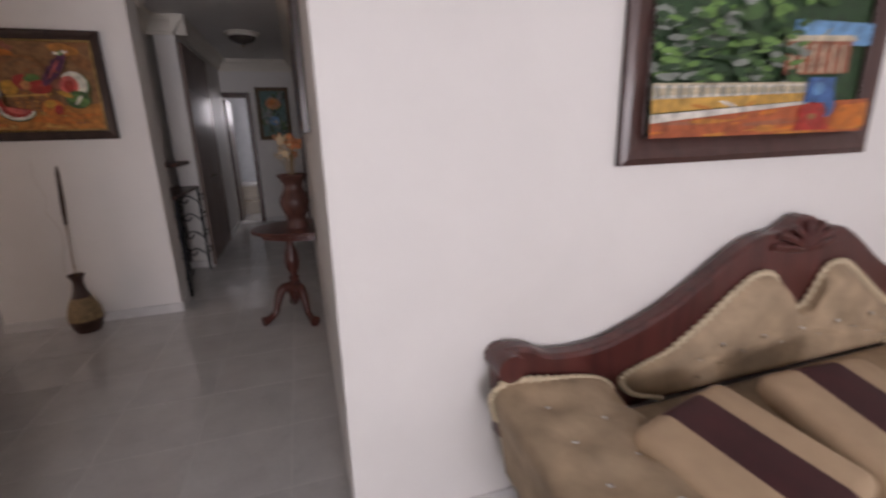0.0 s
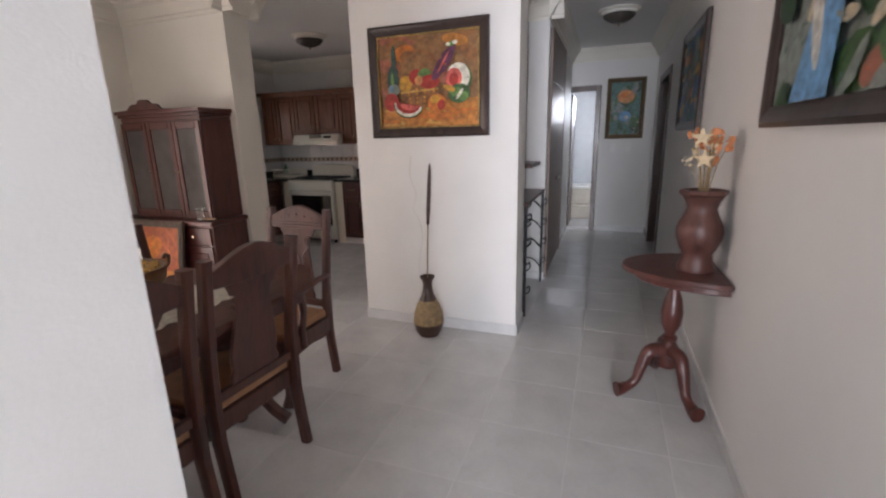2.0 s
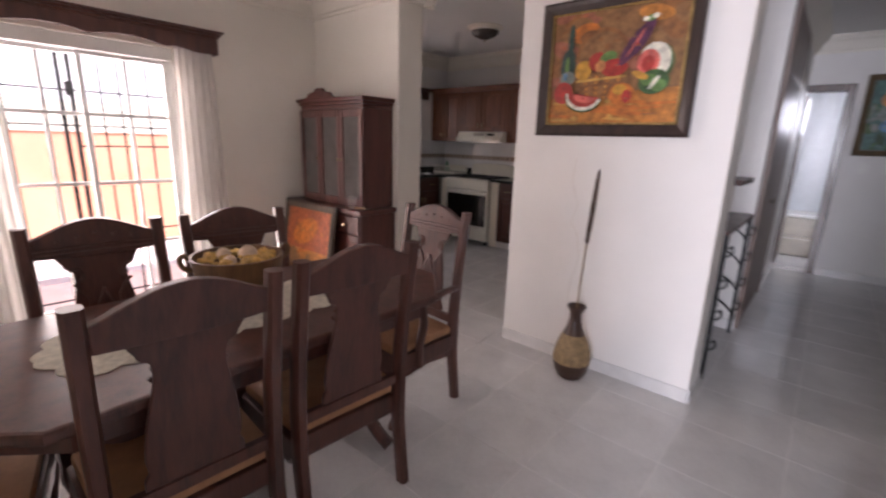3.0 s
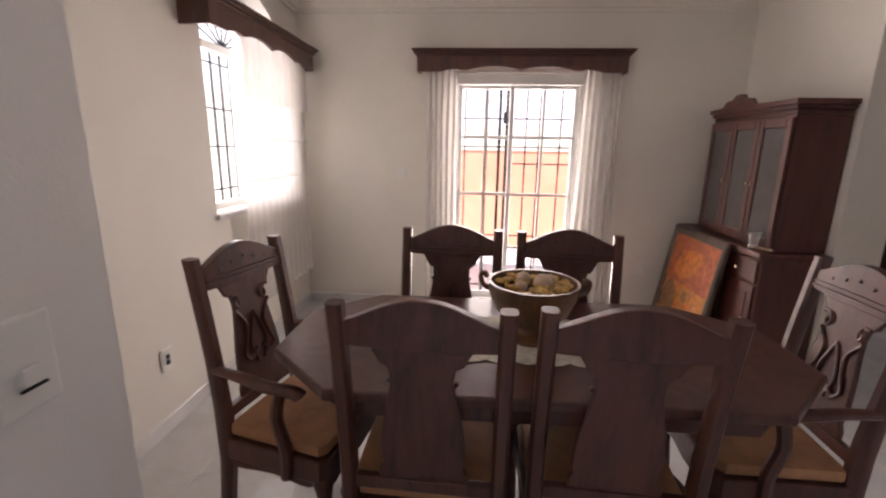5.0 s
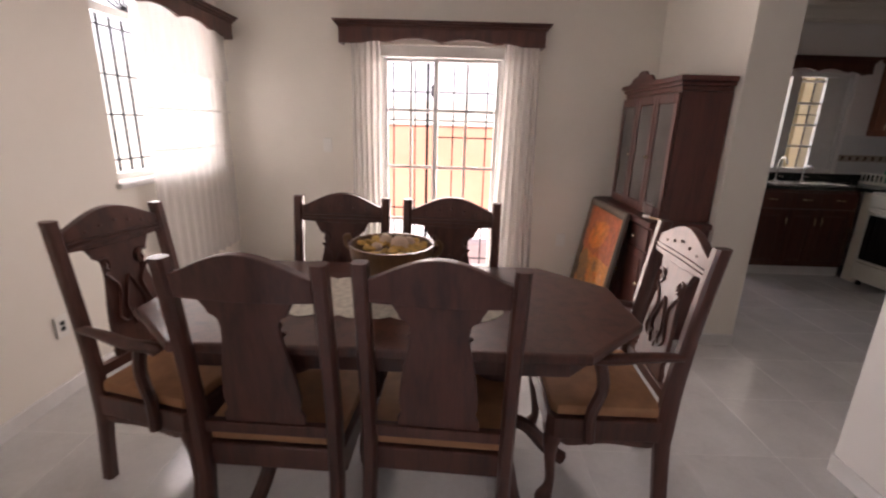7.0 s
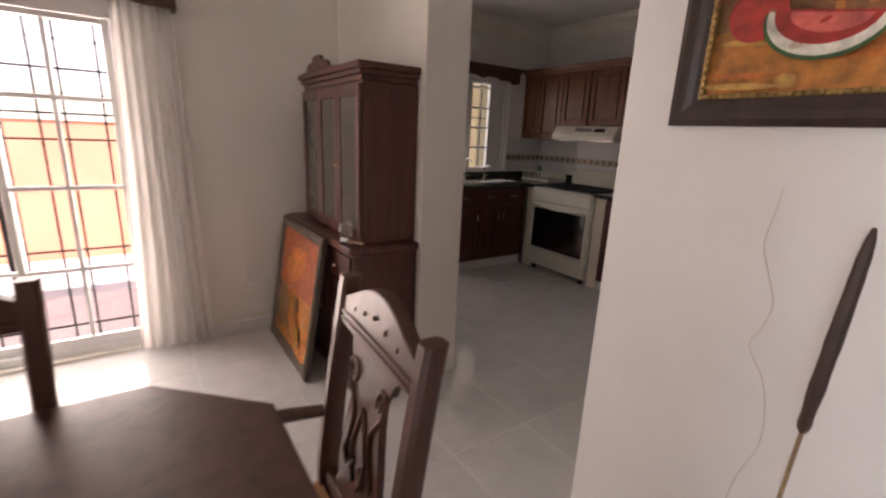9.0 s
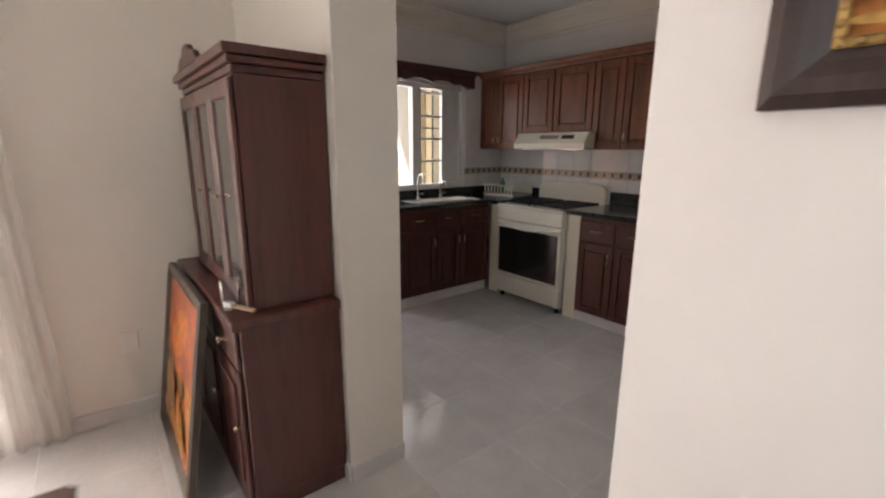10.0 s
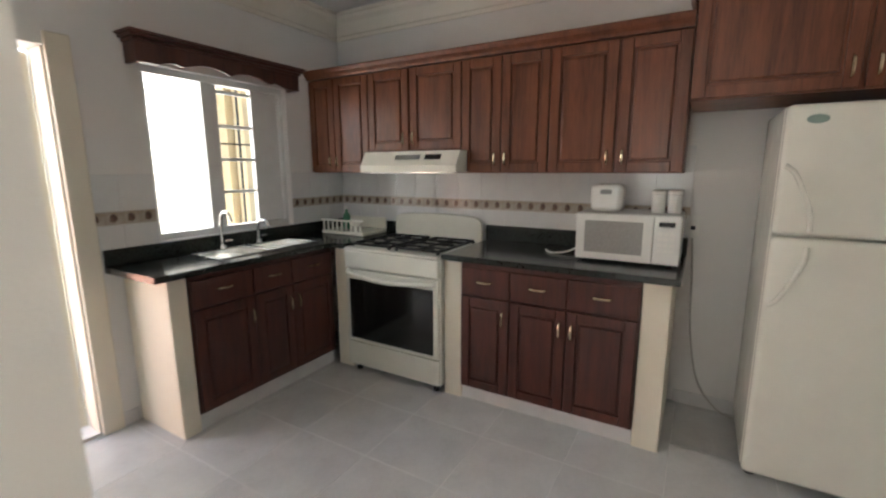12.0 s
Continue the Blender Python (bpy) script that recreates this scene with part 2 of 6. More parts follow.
wall("wall_stub", B(0.262, -4.7, 0, HALL_L, 3.53, CEIL), "white painted wall end between living and dining rooms")
wall("wall_north_dining", B(W_KIT - T, N_WALL, 0, -1.87, N_BACK, CEIL), "cream white painted wall behind the hutch", M_WARM)
wall("wall_picture", B(-0.705, N_WALL, 0, 0.55, N_BACK, CEIL), "white painted wall carrying the fruit painting")
wall("wall_recess", B(0.09, N_BACK, 0, 0.29, 7.66, CEIL), "white painted back of the hallway recess")
wall("wall_hall_left", wall_with_hole("x", 0.36, HALL_L, 7.66, END, []), "white painted hallway wall with wooden doors")
wall("wall_end", wall_with_hole("y", END, END + 0.15, 0.36, HALL_R + T, [END_DOOR]), "white painted wall at the end of the hallway")
wall("wall_hall_right", wall_with_hole("x", HALL_R, HALL_R + T, 3.40, END, [(8.75, 9.75, 0, 2.1)]), "white painted hallway wall hung with paintings")
wall("wall_sofa", B(HALL_R + T, 3.40, 0, 5.2, 3.40 + T, CEIL), "white painted living room wall behind the sofa")
wall("wall_living_east", B(5.2, -4.7, 0, 5.4, 3.66, CEIL), "white painted living room wall")
wall("wall_living_south", wall_with_hole("y", -4.7, -4.5, HALL_L, 5.2, [(0.8, 3.2, 0.3, 2.4)]), "white painted living room wall with a wide window")
wall("wall_kitchen_west", wall_with_hole("x", W_KIT - T, W_KIT, N_BACK, N_KIT + T, [KIT_DOOR, KIT_WIN]), "white painted kitchen wall with window and door")
wall("wall_kitchen_north", B(W_KIT, N_KIT, 0, 0.09, N_KIT + T, CEIL), "white painted kitchen wall behind the cooker")
wall("wall_kitchen_east", B(0.09, 7.66, 0, 0.29, N_KIT + T, CEIL), "white painted kitchen wall")

tagged(obj("ceiling", box(B(-3.3, -4.8, CEIL, 5.5, 6.2, CEIL + 0.15), -4.3, 6.2, CEIL, 5.5, 12.8, CEIL + 0.15), M_CEIL), "white painted flat ceiling", "ceiling", kind="structure")
tagged(obj("floor", B(-4.15, -4.7, -0.12, 5.4, 12.7, -0.0015), M_GROUT), "grey grout bed under glossy floor tiles", "floor", kind="structure")
# bathroom behind the end door
wall("wall_bath_left", B(0.16, END + 0.15, 0, 0.36, 12.7, CEIL), "white tiled bathroom wall")
wall("wall_bath_right", B(1.95, END + 0.15, 0, 2.15, 12.7, CEIL), "white tiled bathroom wall")
wall("wall_bath_back", wall_with_hole("y", 12.4, 12.55, 0.36, 1.95, [(1.02, 1.40, 1.72, 2.2)]), "white tiled bathroom wall with a small window")
wall("wall_room_right", B(2.75, 8.3, 0, 2.9, 10.4, CEIL), "white painted wall")

M_BATH = plain("bath_tile", (0.66, 0.70, 0.74), 0.18, var=0.06)
M_BEIGE = plain("beige_tile", (0.55, 0.50, 0.42), 0.25, var=0.12)
M_BLACK = plain("black_iron", (0.02, 0.02, 0.022), 0.45, metal=0.6, var=0.3)
M_ALU = plain("white_aluminium", (0.82, 0.82, 0.80), 0.3, var=0.05)
M_CHROME = plain("chrome", (0.72, 0.72, 0.70), 0.14, metal=1.0, var=0.05)
M_BRASS = plain("pale_brass", (0.62, 0.52, 0.36), 0.25, metal=1.0, var=0.1)
M_GRANITE = plain("dark_granite", (0.022, 0.026, 0.024), 0.14, var=0.6, scale=60)
M_OFFWHITE = plain("off_white_enamel", (0.74, 0.72, 0.63), 0.22, var=0.04)
M_FRIDGE = plain("fridge_enamel", (0.76, 0.75, 0.67), 0.2, var=0.03, relief=0.03)
M_BLKGLASS = plain("black_glass", (0.012, 0.012, 0.012), 0.06, var=0.2)
M_DOORWOOD = wood("door_wood", (0.040, 0.018, 0.012), (0.085, 0.040, 0.028), 0.3)
M_CLOSET = wood("closet_wood", (0.15, 0.10, 0.085), (0.22, 0.155, 0.13), 0.40, coat=0.08)
M_TANSEAT = plain("tan_seat_fabric", (0.40, 0.205, 0.10), 0.75, var=0.2, scale=14, relief=0.3)
M_VELVET = plain("beige_velvet", (0.40, 0.295, 0.19), 0.7, var=0.28, scale=9, relief=0.25)
M_CORD = plain("cream_cord", (0.62, 0.52, 0.36), 0.8, var=0.1)
M_MAROON = plain("maroon_velvet", (0.060, 0.014, 0.016), 0.7, var=0.25, scale=12)
M_PEACH = plain("peach_fabric", (0.50, 0.36, 0.23), 0.75, var=0.12)
M_ORANGE = paint("orange_paint", (0.80, 0.36, 0.23), (0.74, 0.32, 0.20))
M_CONC = paint("patio_concrete", (0.62, 0.60, 0.57), (0.50, 0.48, 0.46), 0.8)
M_GLASSW = plain("clear_glass", (0.95, 0.97, 0.97), 0.03, trans=1.0, var=0.0, relief=0.0)
M_CERAM = wood("turned_vase_wood", (0.050, 0.018, 0.014), (0.115, 0.045, 0.034), 0.4, coat=0.1)
M_PLASTIC = plain("white_plastic", (0.80, 0.79, 0.75), 0.35, var=0.03)


def sheer_build(nt, p):
    out = nt.nodes["Material Output"]
    tr = nt.nodes.new("ShaderNodeBsdfTranslucent")
    df = nt.nodes.new("ShaderNodeBsdfDiffuse")
    tp = nt.nodes.new("ShaderNodeBsdfTransparent")
    n = noise_tex(nt, coords(nt, 1, "Object", (60, 60, 3)), 3, 3)
    c = ramp(nt, n.outputs[0], [(0.3, (0.84, 0.82, 0.79)), (0.7, (0.91, 0.89, 0.87))])
    link(nt, c, tr.inputs[0])
    link(nt, c, df.inputs[0])
    a = nt.nodes.new("ShaderNodeMixShader")
    a.inputs[0].default_value = 0.5
    link(nt, tr.outputs[0], a.inputs[1])
    link(nt, df.outputs[0], a.inputs[2])
    b = nt.nodes.new("ShaderNodeMixShader")
    b.inputs[0].default_value = 0.38
    link(nt, a.outputs[0], b.inputs[1])
    link(nt, tp.outputs[0], b.inputs[2])
    link(nt, b.outputs[0], out.inputs[0])


M_SHEER = mat("sheer_voile", sheer_build)

tagged(obj("tile_wall_bath", B(0.362, 12.385, 0, 1.018, 12.399, 2.4), M_BATH), "pale blue grey glazed bathroom wall tiling", "wall tiling", kind="structure")
tub = thing("bathtub", pose(0.36, 11.75, 0), "white and beige tiled bathtub across the bathroom", "bathtub")
part("apron", B(0.004, 0, 0, 1.586, 0.12, 0.50, 0.012), M_BEIGE, tub, "beige tiled front")
part("rim", B(0.004, -0.03, 0.504, 1.586, 0.63, 0.545, 0.012), M_WHITE, tub)
part("step", B(0.004, -0.32, 0, 1.586, -0.004, 0.24, 0.012), M_BEIGE, tub)

# ---- cornices and skirtings ----
def cornice_profile():
    return [(0, 2.50), (0.012, 2.50), (0.018, 2.525), (0.03, 2.53), (0.045, 2.56), (0.075, 2.605), (0.105, 2.63), (0.112, 2.65), (0.125, 2.655), (0.125, CEIL - 0.002), (0, CEIL - 0.002)]


def run_profile(bm, prof, a, b, nrm):
    """A moulding from a to b on a wall whose room side is nrm."""
    a, b, nrm = Vector(a), Vector(b), Vector(nrm)
    A = [bm.verts.new((*(a + nrm * d), z)) for d, z in prof]
    C = [bm.verts.new((*(b + nrm * d), z)) for d, z in prof]
    n = len(prof)
    fs = [bm.faces.new(A), bm.faces.new(list(reversed(C)))]
    for i in range(n):
        j = (i + 1) % n
        fs.append(bm.faces.new((A[i], C[i], C[j], A[j])))
    bmesh.ops.recalc_face_normals(bm, faces=fs)


E_ = 0.002
RUNS = {
    "dining": [((W_DIN + E_, S_DIN), (W_DIN + E_, N_WALL), (1, 0)), ((W_DIN, S_DIN + E_), (0.262, S_DIN + E_), (0, 1)), ((W_DIN, N_WALL - E_), (-1.75, N_WALL - E_), (0, -1)),
               ((0.262 - E_, S_DIN), (0.262 - E_, 3.655), (-1, 0)), ((0.16, 3.53 + E_), (0.681, 3.53 + E_), (0, 1)), ((-1.868, 6.10), (-1.868, 6.61), (1, 0))],
    "hall": [((-0.83, N_WALL - E_), (0.69, N_WALL - E_), (0, -1)), ((0.552, 6.10), (0.552, 6.61), (1, 0)), ((-0.707, 6.10), (-0.707, 6.61), (-1, 0)), ((HALL_L + E_, 7.54), (HALL_L + E_, END), (1, 0)), ((HALL_L - 0.28, 7.66 - E_), (0.68, 7.66 - E_), (0, -1)),
             ((HALL_L, END - E_), (HALL_R, END - E_), (0, -1)), ((HALL_R - E_, 3.34), (HALL_R - E_, END), (-1, 0)), ((0.552, N_BACK + E_), (0.29, N_BACK + E_), (0, 1)), ((0.29 + E_, N_BACK), (0.29 + E_, 7.66), (1, 0))],
    "living": [((HALL_R - 0.12, 3.40 - E_), (5.2, 3.40 - E_), (0, -1)), ((HALL_L + E_, -4.5), (HALL_L + E_, 3.65), (1, 0))],
    "kitchen": [((W_KIT + E_, N_BACK), (W_KIT + E_, N_KIT), (1, 0)), ((W_KIT, N_KIT - E_), (0.09, N_KIT - E_), (0, -1)), ((0.088, N_BACK), (0.088, N_KIT), (-1, 0)), ((W_KIT, N_BACK + E_), (-1.75, N_BACK + E_), (0, 1)), ((-0.83, N_BACK + E_), (0.09, N_BACK + E_), (0, 1))],
}
for room, runs in RUNS.items():
    bm = bmesh.new()
    for a, b, nrm in runs:
        run_profile(bm, cornice_profile(), a, b, nrm)
    tagged(obj("trim_cornice_" + room, bm, M_PLASTER), "cream plaster cornice moulding under the ceiling", "cornice", kind="structure")

SK = [(0, 0.0), (0.012, 0.0), (0.012, 0.075), (0.009, 0.08), (0, 0.08)]
SKRUNS = {
    "hall": [((-0.705, N_WALL), (0.55, N_WALL), (0, -1)), ((0.55, N_WALL), (0.55, N_BACK), (1, 0)), ((HALL_R, 3.40), (HALL_R, 8.68), (-1, 0)), ((HALL_R, 9.82), (HALL_R, END), (-1, 0)), ((0.99, END), (HALL_R, END), (0, -1)), ((HALL_L, 9.12), (HALL_L, END), (1, 0)), ((0.30, 7.66), (HALL_L + 0.012, 7.66), (0, -1)), ((-0.705, N_WALL), (-0.705, N_BACK), (-1, 0))],
    "dining": [((W_DIN, S_DIN), (0.262, S_DIN), (0, 1)), ((W_DIN, S_DIN), (W_DIN, 3.80), (1, 0)), ((W_DIN, 5.02), (W_DIN, N_WALL), (1, 0)), ((W_DIN, N_WALL), (-1.87, N_WALL), (0, -1)), ((-1.87, N_WALL), (-1.87, N_BACK), (1, 0)), ((0.262, 3.53), (HALL_L, 3.53), (0, 1)), ((HALL_L, -4.5), (HALL_L, 3.53), (1, 0)), ((0.262, S_DIN), (0.262, 3.53), (-1, 0))],
    "kitchen": [((-1.24, N_KIT), (0.09, N_KIT), (0, -1)), ((W_KIT, 7.3), (W_KIT, 7.43), (1, 0)), ((0.09, N_BACK), (0.09, N_KIT), (-1, 0))],
    "living": [((HALL_R, 3.40), (5.2, 3.40), (0, -1))],
}
for room, runs in SKRUNS.items():
    bm = bmesh.new()
    for a, b, nrm in runs:
        run_profile(bm, SK, a, b, nrm)
    tagged(obj("baseboard_" + room, bm, M_SKIRT), "pale grey tile skirting along the wall", "baseboard", kind="structure")

# ---- outdoors ----
tagged(obj("ground", B(-60, -50, -0.5, 60, 60, -0.16), M_CONC), "pale concrete ground round the house", "ground", kind="structure")
tagged(obj("pavement_patio", B(-5.8, -2, -0.155, -4.16, 13, -0.03), M_CONC), "pale concrete patio slab", "pavement", kind="structure")
tagged(obj("pavement_terrace", B(-4.155, -2, -0.155, -3.26, 6.2, -0.03), M_CONC), "pale concrete terrace outside the dining room", "pavement", kind="structure")
garden = thing("boundary_wall", pose(0, 0, 0), "orange painted garden wall with a pale top band", "garden wall")
part("lower_wall", B(-6.2, 1.2, -0.16, -6.0, 6.45, 1.40), M_ORANGE, garden, "orange painted masonry")
part("side_wall", B(-6.2, -7, -0.16, -6.0, 1.196, 2.3), M_CREAM, garden, "cream painted masonry")
part("top_band", B(-6.22, 1.2, 1.404, -5.98, 6.45, 1.75), M_CREAM, garden, "cream painted band")
part("far_wall", B(-6.2, 6.454, -0.16, -6.0, 14, 2.3), M_CREAM, garden, "cream painted masonry")
# added house: its sunlit white wall stands in for the glare outdoors
house = thing("neighbour_house", pose(0, 0, 0), "pale house added as a bright backdrop beyond the garden wall", "house")
part("wall", B(-12, -14, -0.16, -9, 24, 6.5), M_WALL, house)
part("roof_edge", B(-12.2, -14.2, 6.504, -8.7, 24.2, 6.7), M_CONC, house)
# cream wall past the sash; its paint is darkened to stand in for shade
M_SHADED_CREAM = paint("shaded_cream_paint", (0.52, 0.42, 0.25), (0.46, 0.37, 0.22))
porch = thing("service_porch", pose(0, 0, 0), "cream wall beyond the kitchen window, darkened in colour, with added roof", "porch")
# unseen roof, added to keep the sun off the wall below
part("roof", B(-5.98, 8.85, 2.50, -4.31, 13.0, 2.64), M_SHADED_CREAM, porch)
part("back_wall", B(-5.95, 9.42, -0.03, -5.80, 13.0, 2.498), M_SHADED_CREAM, porch)
for y in (9.50, 11.2):
    part("post", B(-5.78, y, -0.03, -5.62, y + 0.16, 2.498, 0.006), M_SHADED_CREAM, porch)

# ---- windows and doors ----
def bars(bm, plane, at, th, verts, hors, u0, u1, z0, z1):
    """Square bars in a vertical plane: verts at u, hors at z."""
    for u in verts:
        if plane == "x":
            box(bm, at - th / 2, u - th / 2, z0, at + th / 2, u + th / 2, z1)
        else:
            box(bm, u - th / 2, at - th / 2, z0, u + th / 2, at + th / 2, z1)
    t2 = th * 0.8
    for z in hors:
        if plane == "x":
            box(bm, at - t2 / 2, u0, z - t2 / 2, at + t2 / 2, u1, z + t2 / 2)
        else:
            box(bm, u0, at - t2 / 2, z - t2 / 2, u1, at + t2 / 2, z + t2 / 2)
    return bm


win1 = tagged(thing("window_1", pose(0, 0, 0), "white aluminium sliding patio door with small panes", "window"), kind="structure")
y0, y1, z0, z1 = DIN_WIN
bm = bmesh.new()
for a in [(y0, z0, y1, z0 + 0.05), (y0, z1 - 0.09, y1, z1), (y0, z0 + 0.052, y0 + 0.045, z1 - 0.092), (y1 - 0.045, z0 + 0.052, y1, z1 - 0.092)]:
    box(bm, -3.16, a[0] + 0.001, a[1], -3.09, a[2] - 0.001, a[3], 0.004)
part("window_frame", bm, M_ALU, win1)
ym = 4.365
for n, (a, b, xo) in enumerate([(y0 + 0.046, ym + 0.02, -3.135), (ym - 0.02, y1 - 0.046, -3.108)]):
    bm = bmesh.new()
    for q in [(a, z0 + 0.053, a + 0.035, z1 - 0.093), (b - 0.035, z0 + 0.053, b, z1 - 0.093), (a + 0.036, z0 + 0.053, b - 0.036, z0 + 0.11), (a + 0.036, z1 - 0.125, b - 0.036, z1 - 0.093)]:
        box(bm, xo - 0.012, q[0], q[1], xo + 0.012, q[2], q[3], 0.003)
    box(bm, xo - 0.008, (a + b) / 2 - 0.011, z0 + 0.111, xo + 0.008, (a + b) / 2 + 0.011, z1 - 0.126)
    for z in (0.56, 1.04, 1.53):
        box(bm, xo - 0.007, a + 0.036, z - 0.012, xo + 0.007, b - 0.036, z + 0.012)
    part("sash", bm, M_ALU, win1)
grille = thing("window_grille", pose(0, 0, 0), "black wrought iron security gate outside the patio door", "security grille")
for k, y in enumerate((3.86, 3.965, 4.165, 4.52, 4.64, 4.83, 4.97)):
    br = part("bar", B(-3.367, y - 0.006, -0.03, -3.353, y + 0.006, 2.04), M_BLACK, grille)
    for z in (1.27, 1.86):
        part("collar", lathe(bmesh.new(), [(0, -0.02), (0.013, 0), (0, 0.02)], 6, (-3.36, y, z)), M_BLACK, br)
for z in (0.12, 0.62, 1.02, 1.45, 1.70, 2.02):
    part("crossbar", B(-3.365, 3.84, z - 0.006, -3.355, 4.98, z + 0.006), M_BLACK, grille)
part("crossbar", B(-3.365, 4.36, 1.294, -3.355, 4.98, 1.306), M_BLACK, grille)
for y in (4.28, 4.345):
    part("gate_stile", B(-3.375, y - 0.013, -0.03, -3.345, y + 0.013, 2.05), M_BLACK, grille)
part("lock_box", B(-3.385, 4.31, 1.66, -3.335, 4.36, 1.76, 0.005), M_BLACK, grille)

win2 = tagged(thing("window_2", pose(0, 0, 0), "white arched window with black iron bars", "window"), kind="structure")
bm = bmesh.new()
for q in [(sx0, 1.03, sx0 + 0.04, sz), (sx1 - 0.04, 1.03, sx1, sz), (sx0 + 0.041, 1.03, sx1 - 0.041, 1.07), (sx0 + 0.041, sz - 0.05, sx1 - 0.041, sz), (-2.225, 1.071, -2.185, sz - 0.051)]:
    box(bm, q[0], 2.40, q[1], q[2], 2.44, q[3], 0.003)
part("window_frame", bm, M_ALU, win2)
bm = bars(bmesh.new(), "y", 2.36, 0.012, [sx0 + 0.06 + 0.108 * k for k in range(10)], [1.14, 1.42, 1.66, 1.94], sx0, sx1, 1.03, 2.03)
for k in range(1, 8):
    a = math.pi * k / 8
    sweep(bm, [(-2.205, 2.36, 2.05), (-2.205 - 0.5 * math.cos(a), 2.36, 2.05 + 0.37 * math.sin(a))], 0.006, 5)
part("iron_screen", bm, M_BLACK, win2)
part("window_sill", B(sx0 - 0.02, 2.542, 0.995, sx1 + 0.02, 2.57, 1.028, 0.006), M_SKIRT, win2)

win3 = tagged(thing("window_3", pose(0, 0, 0), "white kitchen window with one sash slid open and bars", "window"), kind="structure")
y0, y1, z0, z1 = KIT_WIN
bm = bmesh.new()
for q in [(y0, z0, y1, z0 + 0.04), (y0, z1 - 0.04, y1, z1), (y0, z0 + 0.041, y0 + 0.035, z1 - 0.041), (y1 - 0.035, z0 + 0.041, y1, z1 - 0.041), (8.03, z0 + 0.041, 8.10, z1 - 0.041)]:
    box(bm, -4.06, q[0], q[1], -3.99, q[2], q[3], 0.003)
part("window_frame", bm, M_ALU, win3)
bm = bmesh.new()
for q in [(8.101, z0 + 0.041, 8.14, z1 - 0.041), (8.40, z0 + 0.041, 8.44, z1 - 0.041)]:
    box(bm, -4.045, q[0], q[1], -4.005, q[2], q[3], 0.003)
for z in (1.30, 1.52, 1.74, 1.96):
    box(bm, -4.035, 8.141, z - 0.010, -4.015, 8.399, z + 0.010)
part("sash", bm, M_ALU, win3)
part("fixed_panel", B(-4.04, 8.441, z0 + 0.041, -4.01, y1 - 0.036, z1 - 0.041, 0.003), M_ALU, win3)
bm = bars(bmesh.new(), "x", -4.11, 0.012, [8.36], [1.63], 8.10, 8.45, z0, z1)
part("iron_screen", bm, M_BLACK, win3)

door4 = tagged(thing("door_1", pose(0, 0, 0), "cream painted kitchen back door standing open", "door"), kind="structure")
part("frame", box(box(B(-4.12, 7.23, 0.0, -3.952, 7.268, 2.035, 0.004), -4.12, 6.552, 0.0, -3.952, 6.59, 2.035, 0.004), -3.948, 7.24, 0.0, -3.925, 7.345, 2.10, 0.005), M_CREAM, door4)
part("leaf", B(-4.86, 7.19, 0.0, -4.10, 7.225, 2.02, 0.004), M_CREAM, door4, "cream panel door swung outwards")

# interior doors
def door_frame(name, label, plane, at, u0, u1, ztop, dep, material):
    d = tagged(thing(name, pose(0, 0, 0), label, "door"), kind="structure")
    bm = bmesh.new()
    w = 0.075
    for q in [(u0 - w, 0.002, u0, ztop + w), (u1, 0.002, u1 + w, ztop + w), (u0 + 0.001, ztop, u1 - 0.001, ztop + w)]:
        if plane == "x":
            box(bm, at[0], q[0], q[1], at[1], q[2], q[3], 0.006)
        else:
            box(bm, q[0], at[0], q[1], q[2], at[1], q[3], 0.006)
    part("frame", bm, material, d)
    return d


d2 = door_frame("door_2", "dark wooden bathroom door standing open", "y", (END - 0.018, END + 0.16), 0.53, 0.91, 2.10, 0, M_DOORWOOD)
part("leaf", B(0.535, END + 0.17, 0.01, 0.575, END + 0.80, 2.08, 0.004), M_DOORWOOD, d2)
d3 = door_frame("door_3", "dark brown wooden bedroom door standing ajar", "x", (HALL_R - 0.018, HALL_R + 0.21), 8.76, 9.74, 2.10, 0, M_DOORWOOD)
leaf = part("leaf", B(HALL_R + 0.08, 8.765, 0.01, HALL_R + 0.12, 9.735, 2.09, 0.004), M_DOORWOOD, d3)
bm = lathe(bmesh.new(), [(0, 0), (0.025, 0.005), (0.03, 0.03), (0.02, 0.05), (0.012, 0.06), (0.012, 0.085)], 14)
bm.transform(pose(HALL_R + 0.0, 8.86, 1.0, 0, 90, 0))
part("door_handle", bm, M_CHROME, leaf)

closet = thing("hall_closet", pose(HALL_L + 0.002, 7.72, 0), "glossy brown full-height wooden hallway closet doors", "closet")
part("frame", box(box(B(0, 0, 0.0, 0.03, 0.05, 2.45, 0.004), 0, 1.29, 0, 0.03, 1.34, 2.45, 0.004), 0, 0.052, 2.40, 0.03, 1.288, 2.45, 0.004), M_CLOSET, closet)
for k in range(2):
    lf = part("door", B(0.001, 0.053 + 0.619 * k, 0.03, 0.024, 0.053 + 0.619 * k + 0.615, 1.98, 0.004), M_CLOSET, closet)
    part("upper_door", B(0.001, 0.053 + 0.619 * k, 1.99, 0.024, 0.053 + 0.619 * k + 0.615, 2.395, 0.004), M_CLOSET, closet)
    bm = lathe(bmesh.new(), [(0, 0), (0.02, 0.01), (0.02, 0.025), (0.01, 0.04)], 12)
    bm.transform(pose(0.064, 0.60 + 0.14 * k, 1.0, 0, -90, 0))
    part("knob", bm, M_CHROME, lf)

